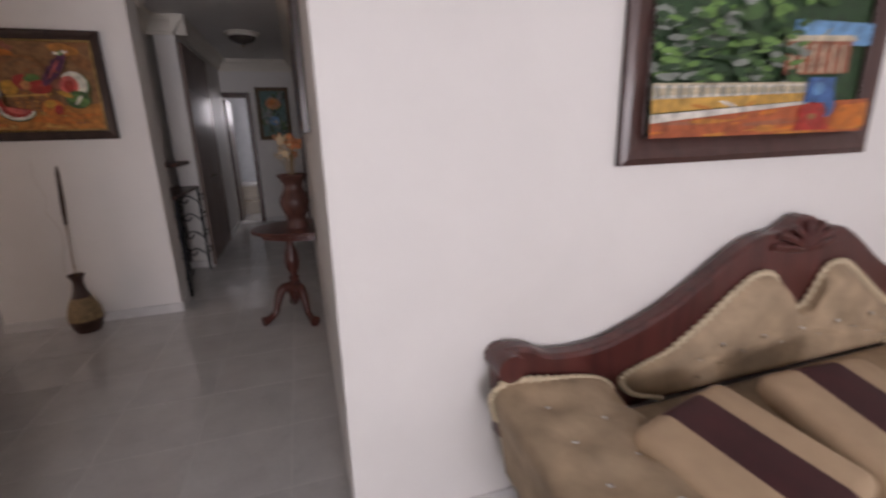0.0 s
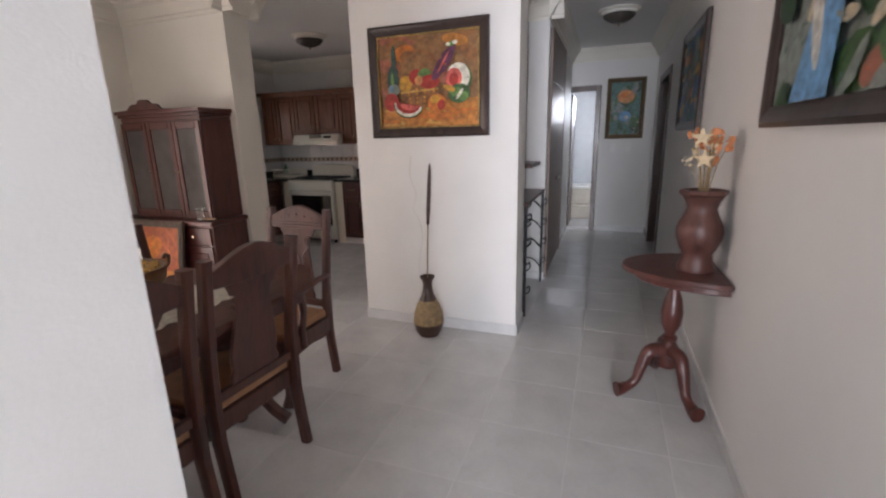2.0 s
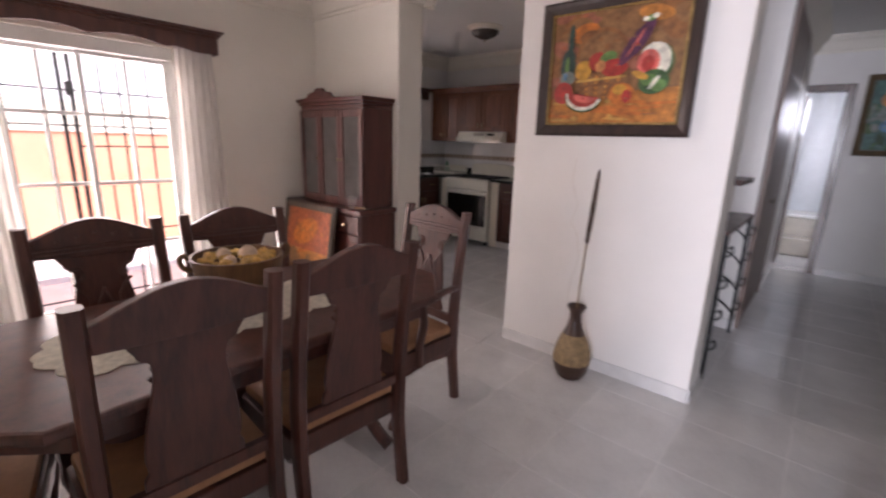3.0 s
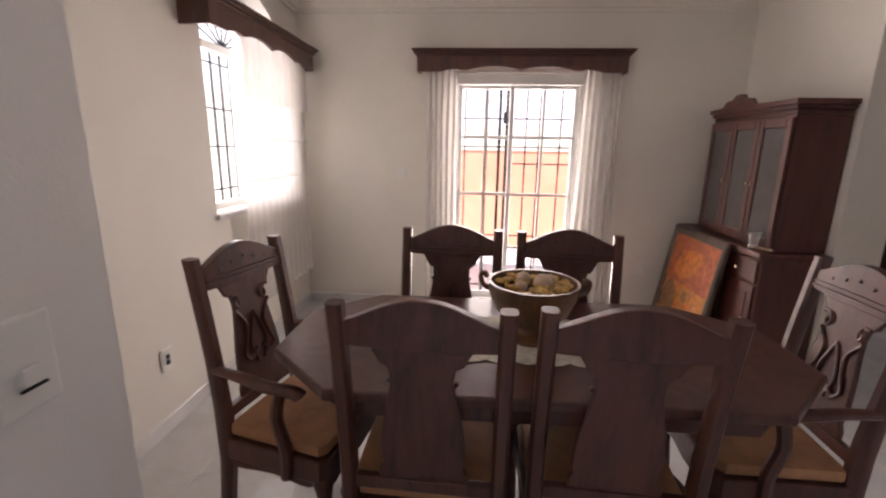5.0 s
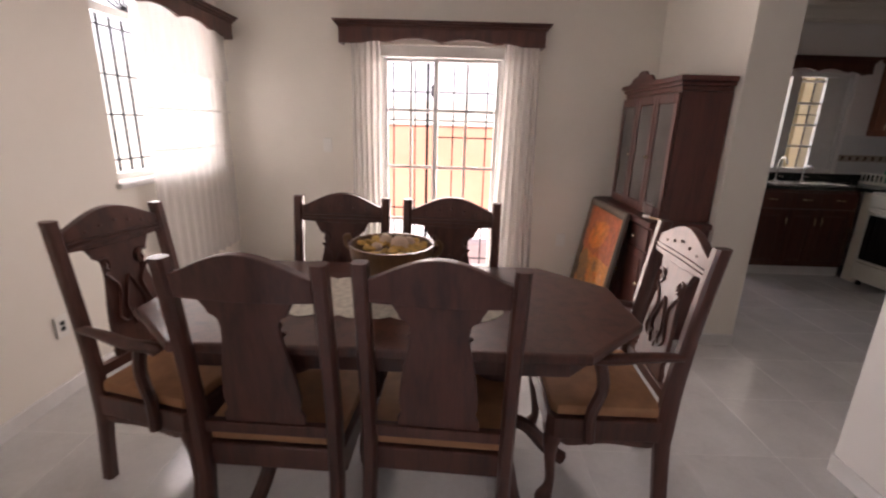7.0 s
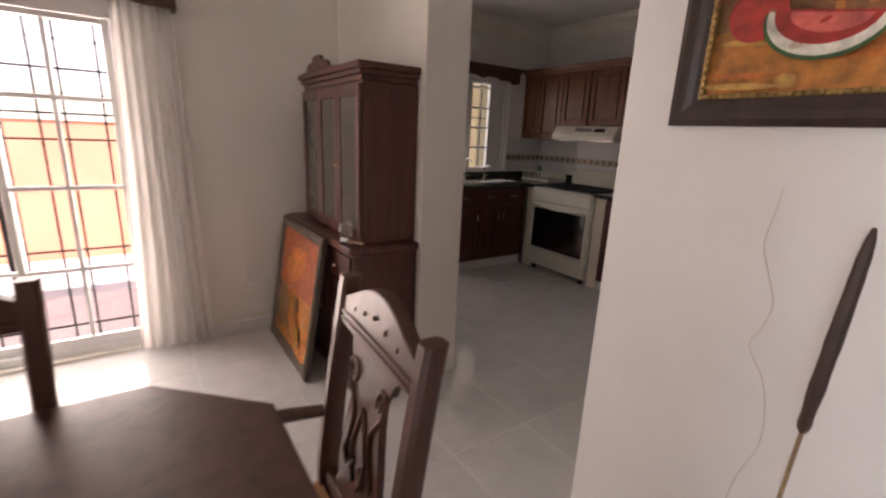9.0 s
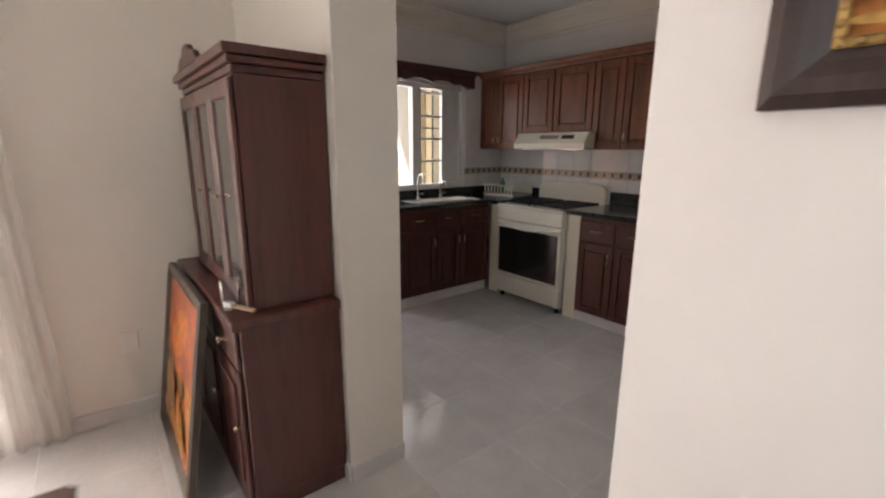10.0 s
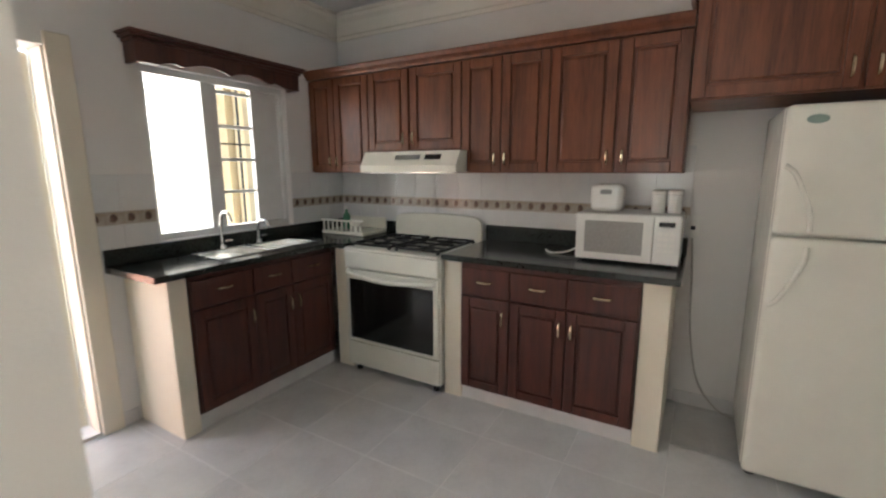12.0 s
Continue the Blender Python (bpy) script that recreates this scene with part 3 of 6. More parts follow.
# ---- curtains and valances ----
def curtain(name, label, axis, at, u0, u1, z0, z1, folds, depth, flare=0.0, parent=None):
    bm = bmesh.new()
    nu, nz = folds * 8, 14
    rnd = random.Random(hash(folds) % 97 + int(abs(at) * 10))
    ph = [rnd.uniform(-0.6, 0.6) for _ in range(folds + 1)]
    grid = []
    for side in (0, 1):
        g = []
        for j in range(nz + 1):
            z = z0 + (z1 - z0) * j / nz
            f = 1 + flare * (1 - j / nz)
            row = []
            for i in range(nu + 1):
                s = i / nu
                u = (u0 + u1) / 2 + (s - 0.5) * (u1 - u0) * f
                w = depth * (0.55 + 0.45 * (1 - j / nz)) * math.sin(2 * math.pi * folds * s + ph[int(s * folds)] + 0.5 * math.sin(j * 0.5 + i * 0.13)) + 0.0015 * side
                zz = z + (0.008 * math.sin(i * 0.7) if j == 0 else 0)
                row.append(bm.verts.new((at + w, u, zz) if axis == "x" else (u, at + w, zz)))
            g.append(row)
        for j in range(nz):
            for i in range(nu):
                bm.faces.new((g[j][i], g[j][i + 1], g[j + 1][i + 1], g[j + 1][i]))
        grid.append(g)
    return bm


def hang(name, label, bm, extra=()):
    t = thing(name, pose(0, 0, 0), label, "curtain", "curtains of the dining room")
    part("fabric", bm, M_SHEER, t, smooth=True)
    for n, b in extra:
        part(n, b, M_SHEER, t, smooth=True)
    return t


hang("sheer_curtain", "white sheer curtain gathered beside the patio door", curtain("", "", "x", -2.985, 3.66, 3.90, 0.02, 2.06, 5, 0.015, 0.1))
hang("sheer_curtain", "white sheer curtain gathered beside the patio door, spread at its hem", curtain("", "", "x", -2.985, 4.93, 5.21, 0.02, 2.06, 6, 0.016, 0.45))
hang("sheer_curtain", "white sheer curtain with a frilled top drawn over the arched window", curtain("", "", "y", 2.615, -2.93, -1.86, 0.35, 2.08, 11, 0.012),
     [("frill", curtain("", "", "y", 2.645, -2.92, -1.88, 1.70, 2.09, 9, 0.012)), ("lace_band", curtain("", "", "y", 2.634, -2.92, -1.87, 1.46, 1.475, 11, 0.012)), ("lace_band", curtain("", "", "y", 2.634, -2.92, -1.87, 1.20, 1.21, 11, 0.012))])


def valance(label, length, height, depth, m):
    """A wooden pelmet box with a scalloped lower edge; runs along x, front towards -y."""
    v = thing("wooden_valance", m, label, "curtain valance", "curtain valances")
    L = length / 2
    pts = [(-L, height), (-L, 0)]
    n = 48
    for i in range(n + 1):
        s = -1 + 2 * i / n
        a = abs(s)
        if a > 0.80:
            d = 0.0
        elif a > 0.62:
            d = 0.022 * math.sin((0.80 - a) / 0.18 * math.pi / 2)
        elif a > 0.52:
            d = 0.012
        else:
            d = 0.012 + 0.030 * abs(math.sin(a / 0.52 * math.pi)) ** 0.8
        pts.append((s * L * 0.985, d))
    pts += [(L, 0), (L, height)]
    part("front_board", prism(bmesh.new(), pts, -depth, -depth + 0.022, "xz", 0.002), M_DARK, v)
    part("side_board", B(-L, -depth + 0.023, 0, -L + 0.02, 0, height), M_DARK, v)
    part("side_board", B(L - 0.02, -depth + 0.023, 0, L, 0, height), M_DARK, v)
    bm = bmesh.new()
    for k, (o, h0, h1) in enumerate([(0.012, -0.035, -0.018), (0.026, -0.017, 0.0), (0.04, 0.001, 0.016)]):
        box(bm, -L - o, -depth - o, height + h0 + 0.001, L + o, 0, height + h1, 0.004)
    part("crown", bm, M_DARK, v)
    return v


valance("dark wooden valance with a scalloped edge over the patio door", 1.66, 0.155, 0.14, pose(W_DIN, 4.405, 2.03, 0, 0, 90))
valance("dark wooden valance with a scalloped edge over the arched window", 1.46, 0.155, 0.17, pose(-2.215, S_DIN, 2.03, 0, 0, 180))
valance("reddish brown wooden valance with a scalloped edge over the kitchen window", 1.10, 0.14, 0.12, pose(W_KIT, 8.14, 2.02, 0, 0, 90))

# ---- dining room ----
def mirror(pts):
    return pts + [(-x, z) for x, z in reversed(pts)]


def lean(z):
    """How far the chair back leans behind the seat at a height."""
    return -0.205 - (0.0 if z < 0.46 else 0.075 * ((z - 0.46) / 0.59) ** 1.3) - (0.035 * ((0.30 - z) / 0.30) if z < 0.30 else 0)


def bend(bm):
    for v in bm.verts:
        v.co.y += lean(v.co.z)
    return bm


def slab_xz(pts, th, steps=0):
    return prism(bmesh.new(), pts, -th / 2, th / 2, "xz", 0.004)


def dining_chair(m, label, arms=False):
    c = thing("dining_chair", m, label, "chair", "chairs round the dining table")
    w = 0.24
    for s in (-1, 1):
        bm = bmesh.new()
        prev = None
        zs = [0, 0.1, 0.2, 0.3, 0.4, 0.5, 0.6, 0.7, 0.8, 0.9, 1.0, 1.058]
        for z in zs:
            half_x, half_y = 0.022, 0.026 + 0.006 * math.exp(-((z - 0.45) / 0.2) ** 2)
            cx, cy = s * (w - 0.021), lean(z)
            ring = [bm.verts.new((cx + a * half_x, cy + b * half_y, z)) for a, b in ((-1, -0.6), (-0.6, -1), (0.6, -1), (1, -0.6), (1, 0.6), (0.6, 1), (-0.6, 1), (-1, 0.6))]
            if prev:
                for k in range(8):
                    bm.faces.new((prev[k], prev[(k + 1) % 8], ring[(k + 1) % 8], ring[k]))
            else:
                bm.faces.new(list(reversed(ring)))
            prev = ring
        bm.faces.new(prev)
        part("back_post", bm, M_DARK, c, smooth=True)
    # crest rail: arched top, moulded lower line
    wi = w - 0.043
    top = [(-wi + 2 * wi * k / 16, 1.012 + 0.066 * math.cos((k - 8) / 8 * math.pi / 2) ** 1.2) for k in range(17)]
    bot = [(wi - 2 * wi * k / 12, 0.940 - 0.008 * math.cos((k - 6) / 6 * math.pi / 2)) for k in range(13)]
    crest = part("crest_rail", bend(slab_xz(top + bot, 0.034)), M_DARK, c)
    bm = bmesh.new()
    for z in (0.955, 0.972):
        sweep(bm, [(-wi + 2 * wi * k / 10, 0.019 + lean(z), z + 0.004 * math.cos((k - 5) / 5 * math.pi / 2)) for k in range(11)], 0.004, 5)
    part("moulding", bm, M_DARK, crest)
    for k in range(5):
        bm = lathe(bmesh.new(), [(0, 0.006), (0.006, 0.003), (0.007, 0)], 8)
        bm.transform(pose(-0.12 + 0.06 * k, 0.017 + lean(1.01), 1.0 + 0.012 * (2 - abs(k - 2)), -90))
        part("stud", bm, M_DARK, crest)
    part("lower_rail", bend(slab_xz([(-wi, 0.458), (wi, 0.458), (wi, 0.50), (-wi, 0.50)], 0.028)), M_DARK, c)
    # vase-shaped splat with a scalloped outline
    half = [(0.128, 0.501), (0.128, 0.53), (0.116, 0.555), (0.121, 0.585), (0.119, 0.635), (0.110, 0.70), (0.097, 0.765), (0.088, 0.815), (0.086, 0.85), (0.093, 0.878), (0.113, 0.89), (0.119, 0.905), (0.136, 0.934)]
    splat = part("splat", bend(slab_xz(mirror([(x, z) for x, z in smooth_line(half, 3)]), 0.018)), M_DARK, c)
    bm = bmesh.new()
    for s in (-1, 1):
        curl = [(s * 0.125, 0.885), (s * 0.09, 0.885), (s * 0.075, 0.86), (s * 0.085, 0.84), (s * 0.10, 0.85), (s * 0.095, 0.865)]
        stem = [(s * 0.115, 0.83), (s * 0.085, 0.80), (s * 0.06, 0.76), (s * 0.075, 0.70), (s * 0.10, 0.65), (s * 0.06, 0.62), (s * 0.02, 0.66)]
        for line in (curl, stem, [(s * 0.02, 0.60), (s * 0.05, 0.68), (s * 0.025, 0.75), (0, 0.80)]):
            sweep(bm, [(x * 0.82, 0.011 + lean(z), z) for x, z in smooth_line(line, 4)], 0.0065, 6)
    part("carving", bm, M_DARK, splat, "carved scrollwork", smooth=True)
    # seat
    fr = bmesh.new()
    wf = w + 0.015
    pts = [(-w, -0.20), (w, -0.20), (wf, 0.20), (wf - 0.03, 0.225), (-wf + 0.03, 0.225), (-wf, 0.20)]
    part("seat_frame", prism(fr, pts, 0.315, 0.402, "xy", 0.006), M_DARK, c)
    ap = smooth_line([(-wf + 0.02, 0.313), (-wf + 0.06, 0.275), (-0.1, 0.292), (0, 0.282), (0.1, 0.292), (wf - 0.06, 0.275), (wf - 0.02, 0.313)], 4)
    part("apron", prism(bmesh.new(), ap, 0.195, 0.218, "xz", 0.003), M_DARK, c)
    for s in (-1, 1):
        sp = smooth_line([(-0.17, 0.313), (-0.15, 0.288), (0, 0.298), (0.14, 0.278), (0.18, 0.313)], 4)
        part("apron", prism(bmesh.new(), sp, s * (w - 0.022), s * w, "yz", 0.003), M_DARK, c)
    cu = prism(bmesh.new(), [(x * 0.94, y * 0.95) for x, y in pts], 0.404, 0.452, "xy", 0.016)
    part("cushion", cu, M_TANSEAT, c, "tan upholstered seat", smooth=True)
    for s in (-1, 1):
        path = smooth_line([(s * (wf - 0.035), 0.19, 0.316), (s * (wf - 0.025), 0.20, 0.28), (s * (wf - 0.035), 0.195, 0.2), (s * (wf - 0.045), 0.185, 0.09), (s * (wf - 0.035), 0.20, 0.035), (s * (wf - 0.03), 0.215, 0.004)], 5)
        rad = [0.032, 0.034, 0.036, 0.035, 0.033, 0.030, 0.028, 0.026, 0.024, 0.022, 0.021, 0.020, 0.019, 0.018, 0.018, 0.018, 0.019, 0.021, 0.024, 0.027, 0.030, 0.033, 0.034, 0.032, 0.030, 0.028][:len(path)]
        part("front_leg", sweep(bmesh.new(), path, rad + [0.028] * (len(path) - len(rad)), 10), M_DARK, c, smooth=True)
    if arms:
        for s in (-1, 1):
            path = smooth_line([(s * (w - 0.01), -0.215, 0.665), (s * (w + 0.01), -0.10, 0.672), (s * (w + 0.03), 0.03, 0.665), (s * (w + 0.02), 0.12, 0.655), (s * (w + 0.015), 0.145, 0.635)], 5)
            bm = sweep(bmesh.new(), path, [0.02 + 0.008 * min(1, k / 12) for k in range(len(path))], 10)
            for v in bm.verts:
                v.co.z = 0.66 + (v.co.z - 0.66) * 0.72
            part("armrest", bm, M_DARK, c, smooth=True)
            sup = smooth_line([(s * (w + 0.012), 0.07, 0.315), (s * (w + 0.016), 0.075, 0.43), (s * (w + 0.012), 0.045, 0.54), (s * (w + 0.02), 0.07, 0.648)], 5)
            part("arm_support", sweep(bmesh.new(), sup, 0.022, 8), M_DARK, c, smooth=True)
    return c


back_label = "dark-stained wooden dining chair with carved splat and tan seat"
chair = dining_chair(pose(-0.457, 3.95, 0, 0, 0, 87.5), back_label)
copy_thing(chair, pose(-0.46, 4.495, 0, 0, 0, 86.5))
copy_thing(chair, pose(-0.963, 3.962, 0, 0, 0, -91))
copy_thing(chair, pose(-0.932, 4.488, 0, 0, 0, -95.5))
armchair = dining_chair(pose(-0.69, 5.12, 0, 0, 0, 177), "dark-stained wooden armchair with carved splat and tan seat", True)
copy_thing(armchair, pose(-0.69, 3.432, 0, 0, 0, -12.5))

table = thing("dining_table", pose(-0.685, 4.295, 0), "dark glossy eight-sided wooden dining table with heavy pedestals", "table")


def octagon(hx, hy, cx, cy):
    return [(-hx, -hy + cy), (-hx + cx, -hy), (hx - cx, -hy), (hx, -hy + cy), (hx, hy - cy), (hx - cx, hy), (-hx + cx, hy), (-hx, hy - cy)]


part("tabletop", prism(bmesh.new(), octagon(0.425, 0.90, 0.24, 0.25), 0.725, 0.762, "xy", 0.010), M_DARK, table)
part("under_frame", prism(bmesh.new(), octagon(0.375, 0.83, 0.22, 0.23), 0.655, 0.724, "xy", 0.004), M_DARK, table)
for s in (-1, 1):
    ped = part("pedestal", lathe(bmesh.new(), [(0.0, 0.654), (0.10, 0.654), (0.10, 0.62), (0.06, 0.60), (0.055, 0.55), (0.085, 0.48), (0.10, 0.40), (0.085, 0.30), (0.06, 0.26), (0.075, 0.24), (0.075, 0.14), (0, 0.12)], 20, (0, s * 0.42, 0)), M_DARK, table, smooth=True)
    for k in range(3):
        a = math.pi * (0.5 * s) + (k - 1) * 1.35
        d = Vector((math.cos(a), math.sin(a), 0))
        path = smooth_line([tuple(Vector((0, s * 0.42, 0.22)) + d * 0.05), tuple(Vector((0, s * 0.42, 0.19)) + d * 0.14), tuple(Vector((0, s * 0.42, 0.08)) + d * 0.24), tuple(Vector((0, s * 0.42, 0.03)) + d * 0.31)], 5)
        part("foot", sweep(bmesh.new(), path, [0.03] * len(path), 8), M_DARK, ped, smooth=True)

runner = thing("lace_runner", pose(-0.675, 4.21, 0.763), "cream crocheted lace runner across the dining table", "table runner")
M_LACE = plain("lace_cloth", (0.66, 0.62, 0.52), 0.85, var=0.25, scale=40, relief=0.4)
part("cloth", B(-0.175, -0.45, 0.0, 0.175, 0.45, 0.003), M_LACE, runner)
for s_ in (-1, 1):
    # scalloped crochet edging along each side and end
    side = [(s_ * 0.176, -0.45)] + [(s_ * (0.182 + 0.022 * abs(math.sin(math.pi * k / 6))), -0.45 + 0.9 * k / 60) for k in range(61)] + [(s_ * 0.176, 0.45)]
    part("edging", prism(bmesh.new(), side, 0.0, 0.0025, "xy"), M_LACE, runner, "scalloped crochet edging")
    end = [(-0.175, s_ * 0.451)] + [(-0.175 + 0.35 * k / 24, s_ * (0.457 + 0.07 * (1 - abs(k - 12) / 12) + 0.02 * abs(math.sin(math.pi * k / 6)))) for k in range(25)] + [(0.175, s_ * 0.451)]
    part("edging", prism(bmesh.new(), end, 0.0, 0.0025, "xy"), M_LACE, runner, "scalloped crochet edging")

M_BOWL = wood("bowl_wood", (0.06, 0.028, 0.012), (0.20, 0.10, 0.04), 0.3)
bowl = thing("wooden_bowl", pose(-0.68, 4.285, 0.767), "brown wooden footed bowl with curled handles on the table", "bowl")
part("body", lathe(bmesh.new(), [(0, 0), (0.085, 0), (0.09, 0.012), (0.055, 0.026), (0.05, 0.045), (0.085, 0.066), (0.128, 0.106), (0.154, 0.165), (0.160, 0.205), (0.163, 0.215), (0.152, 0.215), (0.142, 0.165), (0.11, 0.118), (0.065, 0.088), (0, 0.084)], 32), M_BOWL, bowl, smooth=True)
for a in (-100, 80):
    bm = sweep(bmesh.new(), smooth_line([(0.153, 0, 0.172), (0.182, 0, 0.19), (0.19, 0, 0.222), (0.174, 0, 0.232), (0.168, 0, 0.216)], 5), 0.009, 8)
    bm.transform(pose(0, 0, 0, 0, 0, a))
    part("handle", bm, M_BOWL, bowl, smooth=True)
M_POT = plain("potpourri", (0.62, 0.38, 0.10), 0.7, var=0.5, scale=30, relief=0.6)
M_BALL = plain("pale_ball", (0.66, 0.50, 0.36), 0.7, var=0.25, scale=20, relief=0.5)
fill = thing("dried_petals", pose(-0.68, 4.285, 0.945), "golden dried petals filling the wooden bowl", "potpourri")
bm = bmesh.new()
rr = random.Random(5)
for k in range(70):
    a, d = rr.uniform(0, 6.28), 0.125 * math.sqrt(rr.random())
    g = bmesh.ops.create_icosphere(bm, subdivisions=1, radius=rr.uniform(0.012, 0.022), matrix=pose(d * math.cos(a), d * math.sin(a), 0.026 + rr.uniform(-0.006, 0.012), rr.uniform(0, 90), rr.uniform(0, 90)))
    for v in g["verts"]:
        v.co.z = 0.026 + (v.co.z - 0.026) * 0.6
part("petals", bm, M_POT, fill)
for k, (x, y, r) in enumerate([(0.02, 0.03, 0.034), (-0.05, -0.03, 0.026), (0.05, -0.05, 0.022), (-0.03, 0.06, 0.025)]):
    b = thing("decorative_ball", pose(-0.68 + x, 4.285 + y, 0.961 + r * 0.6), "pale peach woven decorative ball resting in the bowl", "ball", "balls in the bowl")
    bm = bmesh.new()
    bmesh.ops.create_icosphere(bm, subdivisions=3, radius=r)
    for v in bm.verts:
        v.co *= 1 + 0.05 * noise.noise(v.co * 60)
    part("ball", bm, M_BALL, b, smooth=True)

# hutch
hutch = thing("hutch", pose(-2.43, 6.212, 0), "dark mahogany two-part hutch with glazed doors against the wall", "cabinet")
part("plinth", B(-0.52, -0.385, 0, 0.52, 0, 0.075, 0.004), M_MAHOG, hutch)
part("lower_body", B(-0.535, -0.375, 0.077, 0.535, 0, 0.80, 0.005), M_MAHOG, hutch)
part("ledge", B(-0.565, -0.41, 0.802, 0.56, 0, 0.845, 0.010), M_MAHOG, hutch)
for k in range(3):
    x = -0.52 + 0.35 * k
    dr = part("drawer", B(x, -0.392, 0.64, x + 0.335, -0.377, 0.785, 0.005), M_MAHOG, hutch)
    dd = part("lower_door", B(x, -0.392, 0.095, x + 0.335, -0.377, 0.625, 0.005), M_MAHOG, hutch)
    part("panel", B(x + 0.05, -0.400, 0.15, x + 0.285, -0.393, 0.57, 0.003), M_MAHOG, dd)
    for zz, par in ((0.71, dr), (0.40, dd)):
        bm = lathe(bmesh.new(), [(0.006, 0), (0.006, 0.012), (0.014, 0.018), (0.012, 0.028), (0, 0.03)], 12)
        bm.transform(pose(x + (0.168 if par is dr else 0.305), -0.392, zz, 90))
        part("knob", bm, M_BRASS, par)
UB = -0.31
for nm, q in [("side_panel", (-0.39, UB, 0.847, -0.365, 0, 1.66)), ("side_panel", (0.475, UB, 0.847, 0.50, 0, 1.66)), ("bottom_board", (-0.364, UB, 0.847, 0.474, 0, 0.87)), ("top_board", (-0.364, UB, 1.64, 0.474, 0, 1.66)), ("back_panel", (-0.364, -0.02, 0.871, 0.474, 0, 1.639)), ("shelf", (-0.364, UB + 0.03, 1.12, 0.474, -0.021, 1.135)), ("shelf", (-0.364, UB + 0.03, 1.38, 0.474, -0.021, 1.395))]:
    part(nm, B(*q), M_MAHOG, hutch)
M_CABGLASS = plain("dark_cabinet_glass", (0.10, 0.09, 0.085), 0.08, var=0.2)
for k in range(3):
    x0 = -0.388 + 0.296 * k
    x1 = x0 + 0.292
    bm = bmesh.new()
    for q in [(x0, 0.862, x0 + 0.042, 1.648), (x1 - 0.042, 0.862, x1, 1.648), (x0 + 0.043, 0.862, x1 - 0.043, 0.92), (x0 + 0.043, 1.59, x1 - 0.043, 1.648)]:
        box(bm, q[0], UB - 0.020, q[1], q[2], UB - 0.002, q[3], 0.004)
    dd = part("upper_door", bm, M_MAHOG, hutch)
    part("pane", B(x0 + 0.043, UB - 0.012, 0.921, x1 - 0.043, UB - 0.008, 1.589), M_CABGLASS, dd, "dark reflecting glass")
    bm = lathe(bmesh.new(), [(0.005, 0), (0.005, 0.01), (0.011, 0.016), (0, 0.024)], 10)
    bm.transform(pose(x1 - 0.02 if k < 2 else x0 + 0.02, UB - 0.02, 1.24, 90))
    part("knob", bm, M_BRASS, dd)
bm = bmesh.new()
for o, a, b in [(0.0, 1.662, 1.69), (0.015, 1.691, 1.715), (0.03, 1.716, 1.748)]:
    box(bm, -0.392 - o, UB - 0.005 - o, a, 0.502 + o, 0, b, 0.005)
part("crown", bm, M_MAHOG, hutch)
ped = smooth_line([(0.30, 1.75), (0.20, 1.755), (0.15, 1.79), (0.08, 1.80), (0.05, 1.825), (0.0, 1.83)], 4)
ped = [(x, z) for x, z in ped] + [(-x, z) for x, z in reversed(ped[:-1])]
bm = prism(bmesh.new(), ped, UB - 0.034, UB - 0.012, "xz", 0.003)
bm.transform(pose(-0.06, 0, 0))
part("pediment", bm, M_MAHOG, hutch)

glass = thing("drinking_glass", pose(-2.02, 5.845, 0.846), "clear glass tumbler on the ledge of the hutch", "glass")
part("body", lathe(bmesh.new(), [(0, 0), (0.03, 0), (0.036, 0.11), (0.034, 0.11), (0.028, 0.008), (0, 0.008)], 18), M_GLASSW, glass, smooth=True)
brush = thing("small_brush", pose(-1.96, 5.87, 0.852, 0, 0, 25), "small brush with a pink wooden handle lying on the ledge", "brush")
part("handle", B(-0.05, -0.008, 0, 0.06, 0.008, 0.012, 0.003), M_PEACH, brush)
part("bristles", B(-0.09, -0.012, 0.0, -0.051, 0.012, 0.018, 0.003), M_WHITE, brush)

# ---- paintings ----
def flat_mat(name, c, var=0.45, scale=26):
    return plain(name, c, 0.45, var=var, scale=scale, relief=0.5)


OIL = {k: flat_mat("oil_" + k, c) for k, c in dict(
    umber=(0.27, 0.13, 0.045), ochre=(0.52, 0.20, 0.03), red=(0.42, 0.03, 0.02), pink=(0.65, 0.13, 0.10), rind=(0.80, 0.76, 0.64), green=(0.05, 0.12, 0.03), leaf=(0.13, 0.26, 0.06), yellow=(0.58, 0.30, 0.03), plum=(0.11, 0.025, 0.07), basket=(0.27, 0.11, 0.03),
    bottle=(0.035, 0.075, 0.06), orange=(0.58, 0.17, 0.02), darkleaf=(0.02, 0.06, 0.02), cream=(0.55, 0.47, 0.33), sand=(0.60, 0.34, 0.07), white=(0.65, 0.62, 0.55), clay=(0.42, 0.10, 0.03), blue=(0.05, 0.13, 0.32), sky=(0.14, 0.32, 0.55), brick=(0.32, 0.11, 0.06), teal=(0.07, 0.16, 0.14), glow=(0.60, 0.25, 0.08), grey=(0.22, 0.25, 0.22)).items()}


def blob(cx, cz, rx, rz, turn=0, n=18, a0=0, a1=360):
    pts = []
    for k in range(n + (a1 - a0 < 360)):
        a = radians(a0 + (a1 - a0) * k / n)
        x, z = rx * math.cos(a), rz * math.sin(a)
        c, s = math.cos(radians(turn)), math.sin(radians(turn))
        pts.append((cx + x * c - z * s, cz + x * s + z * c))
    return pts


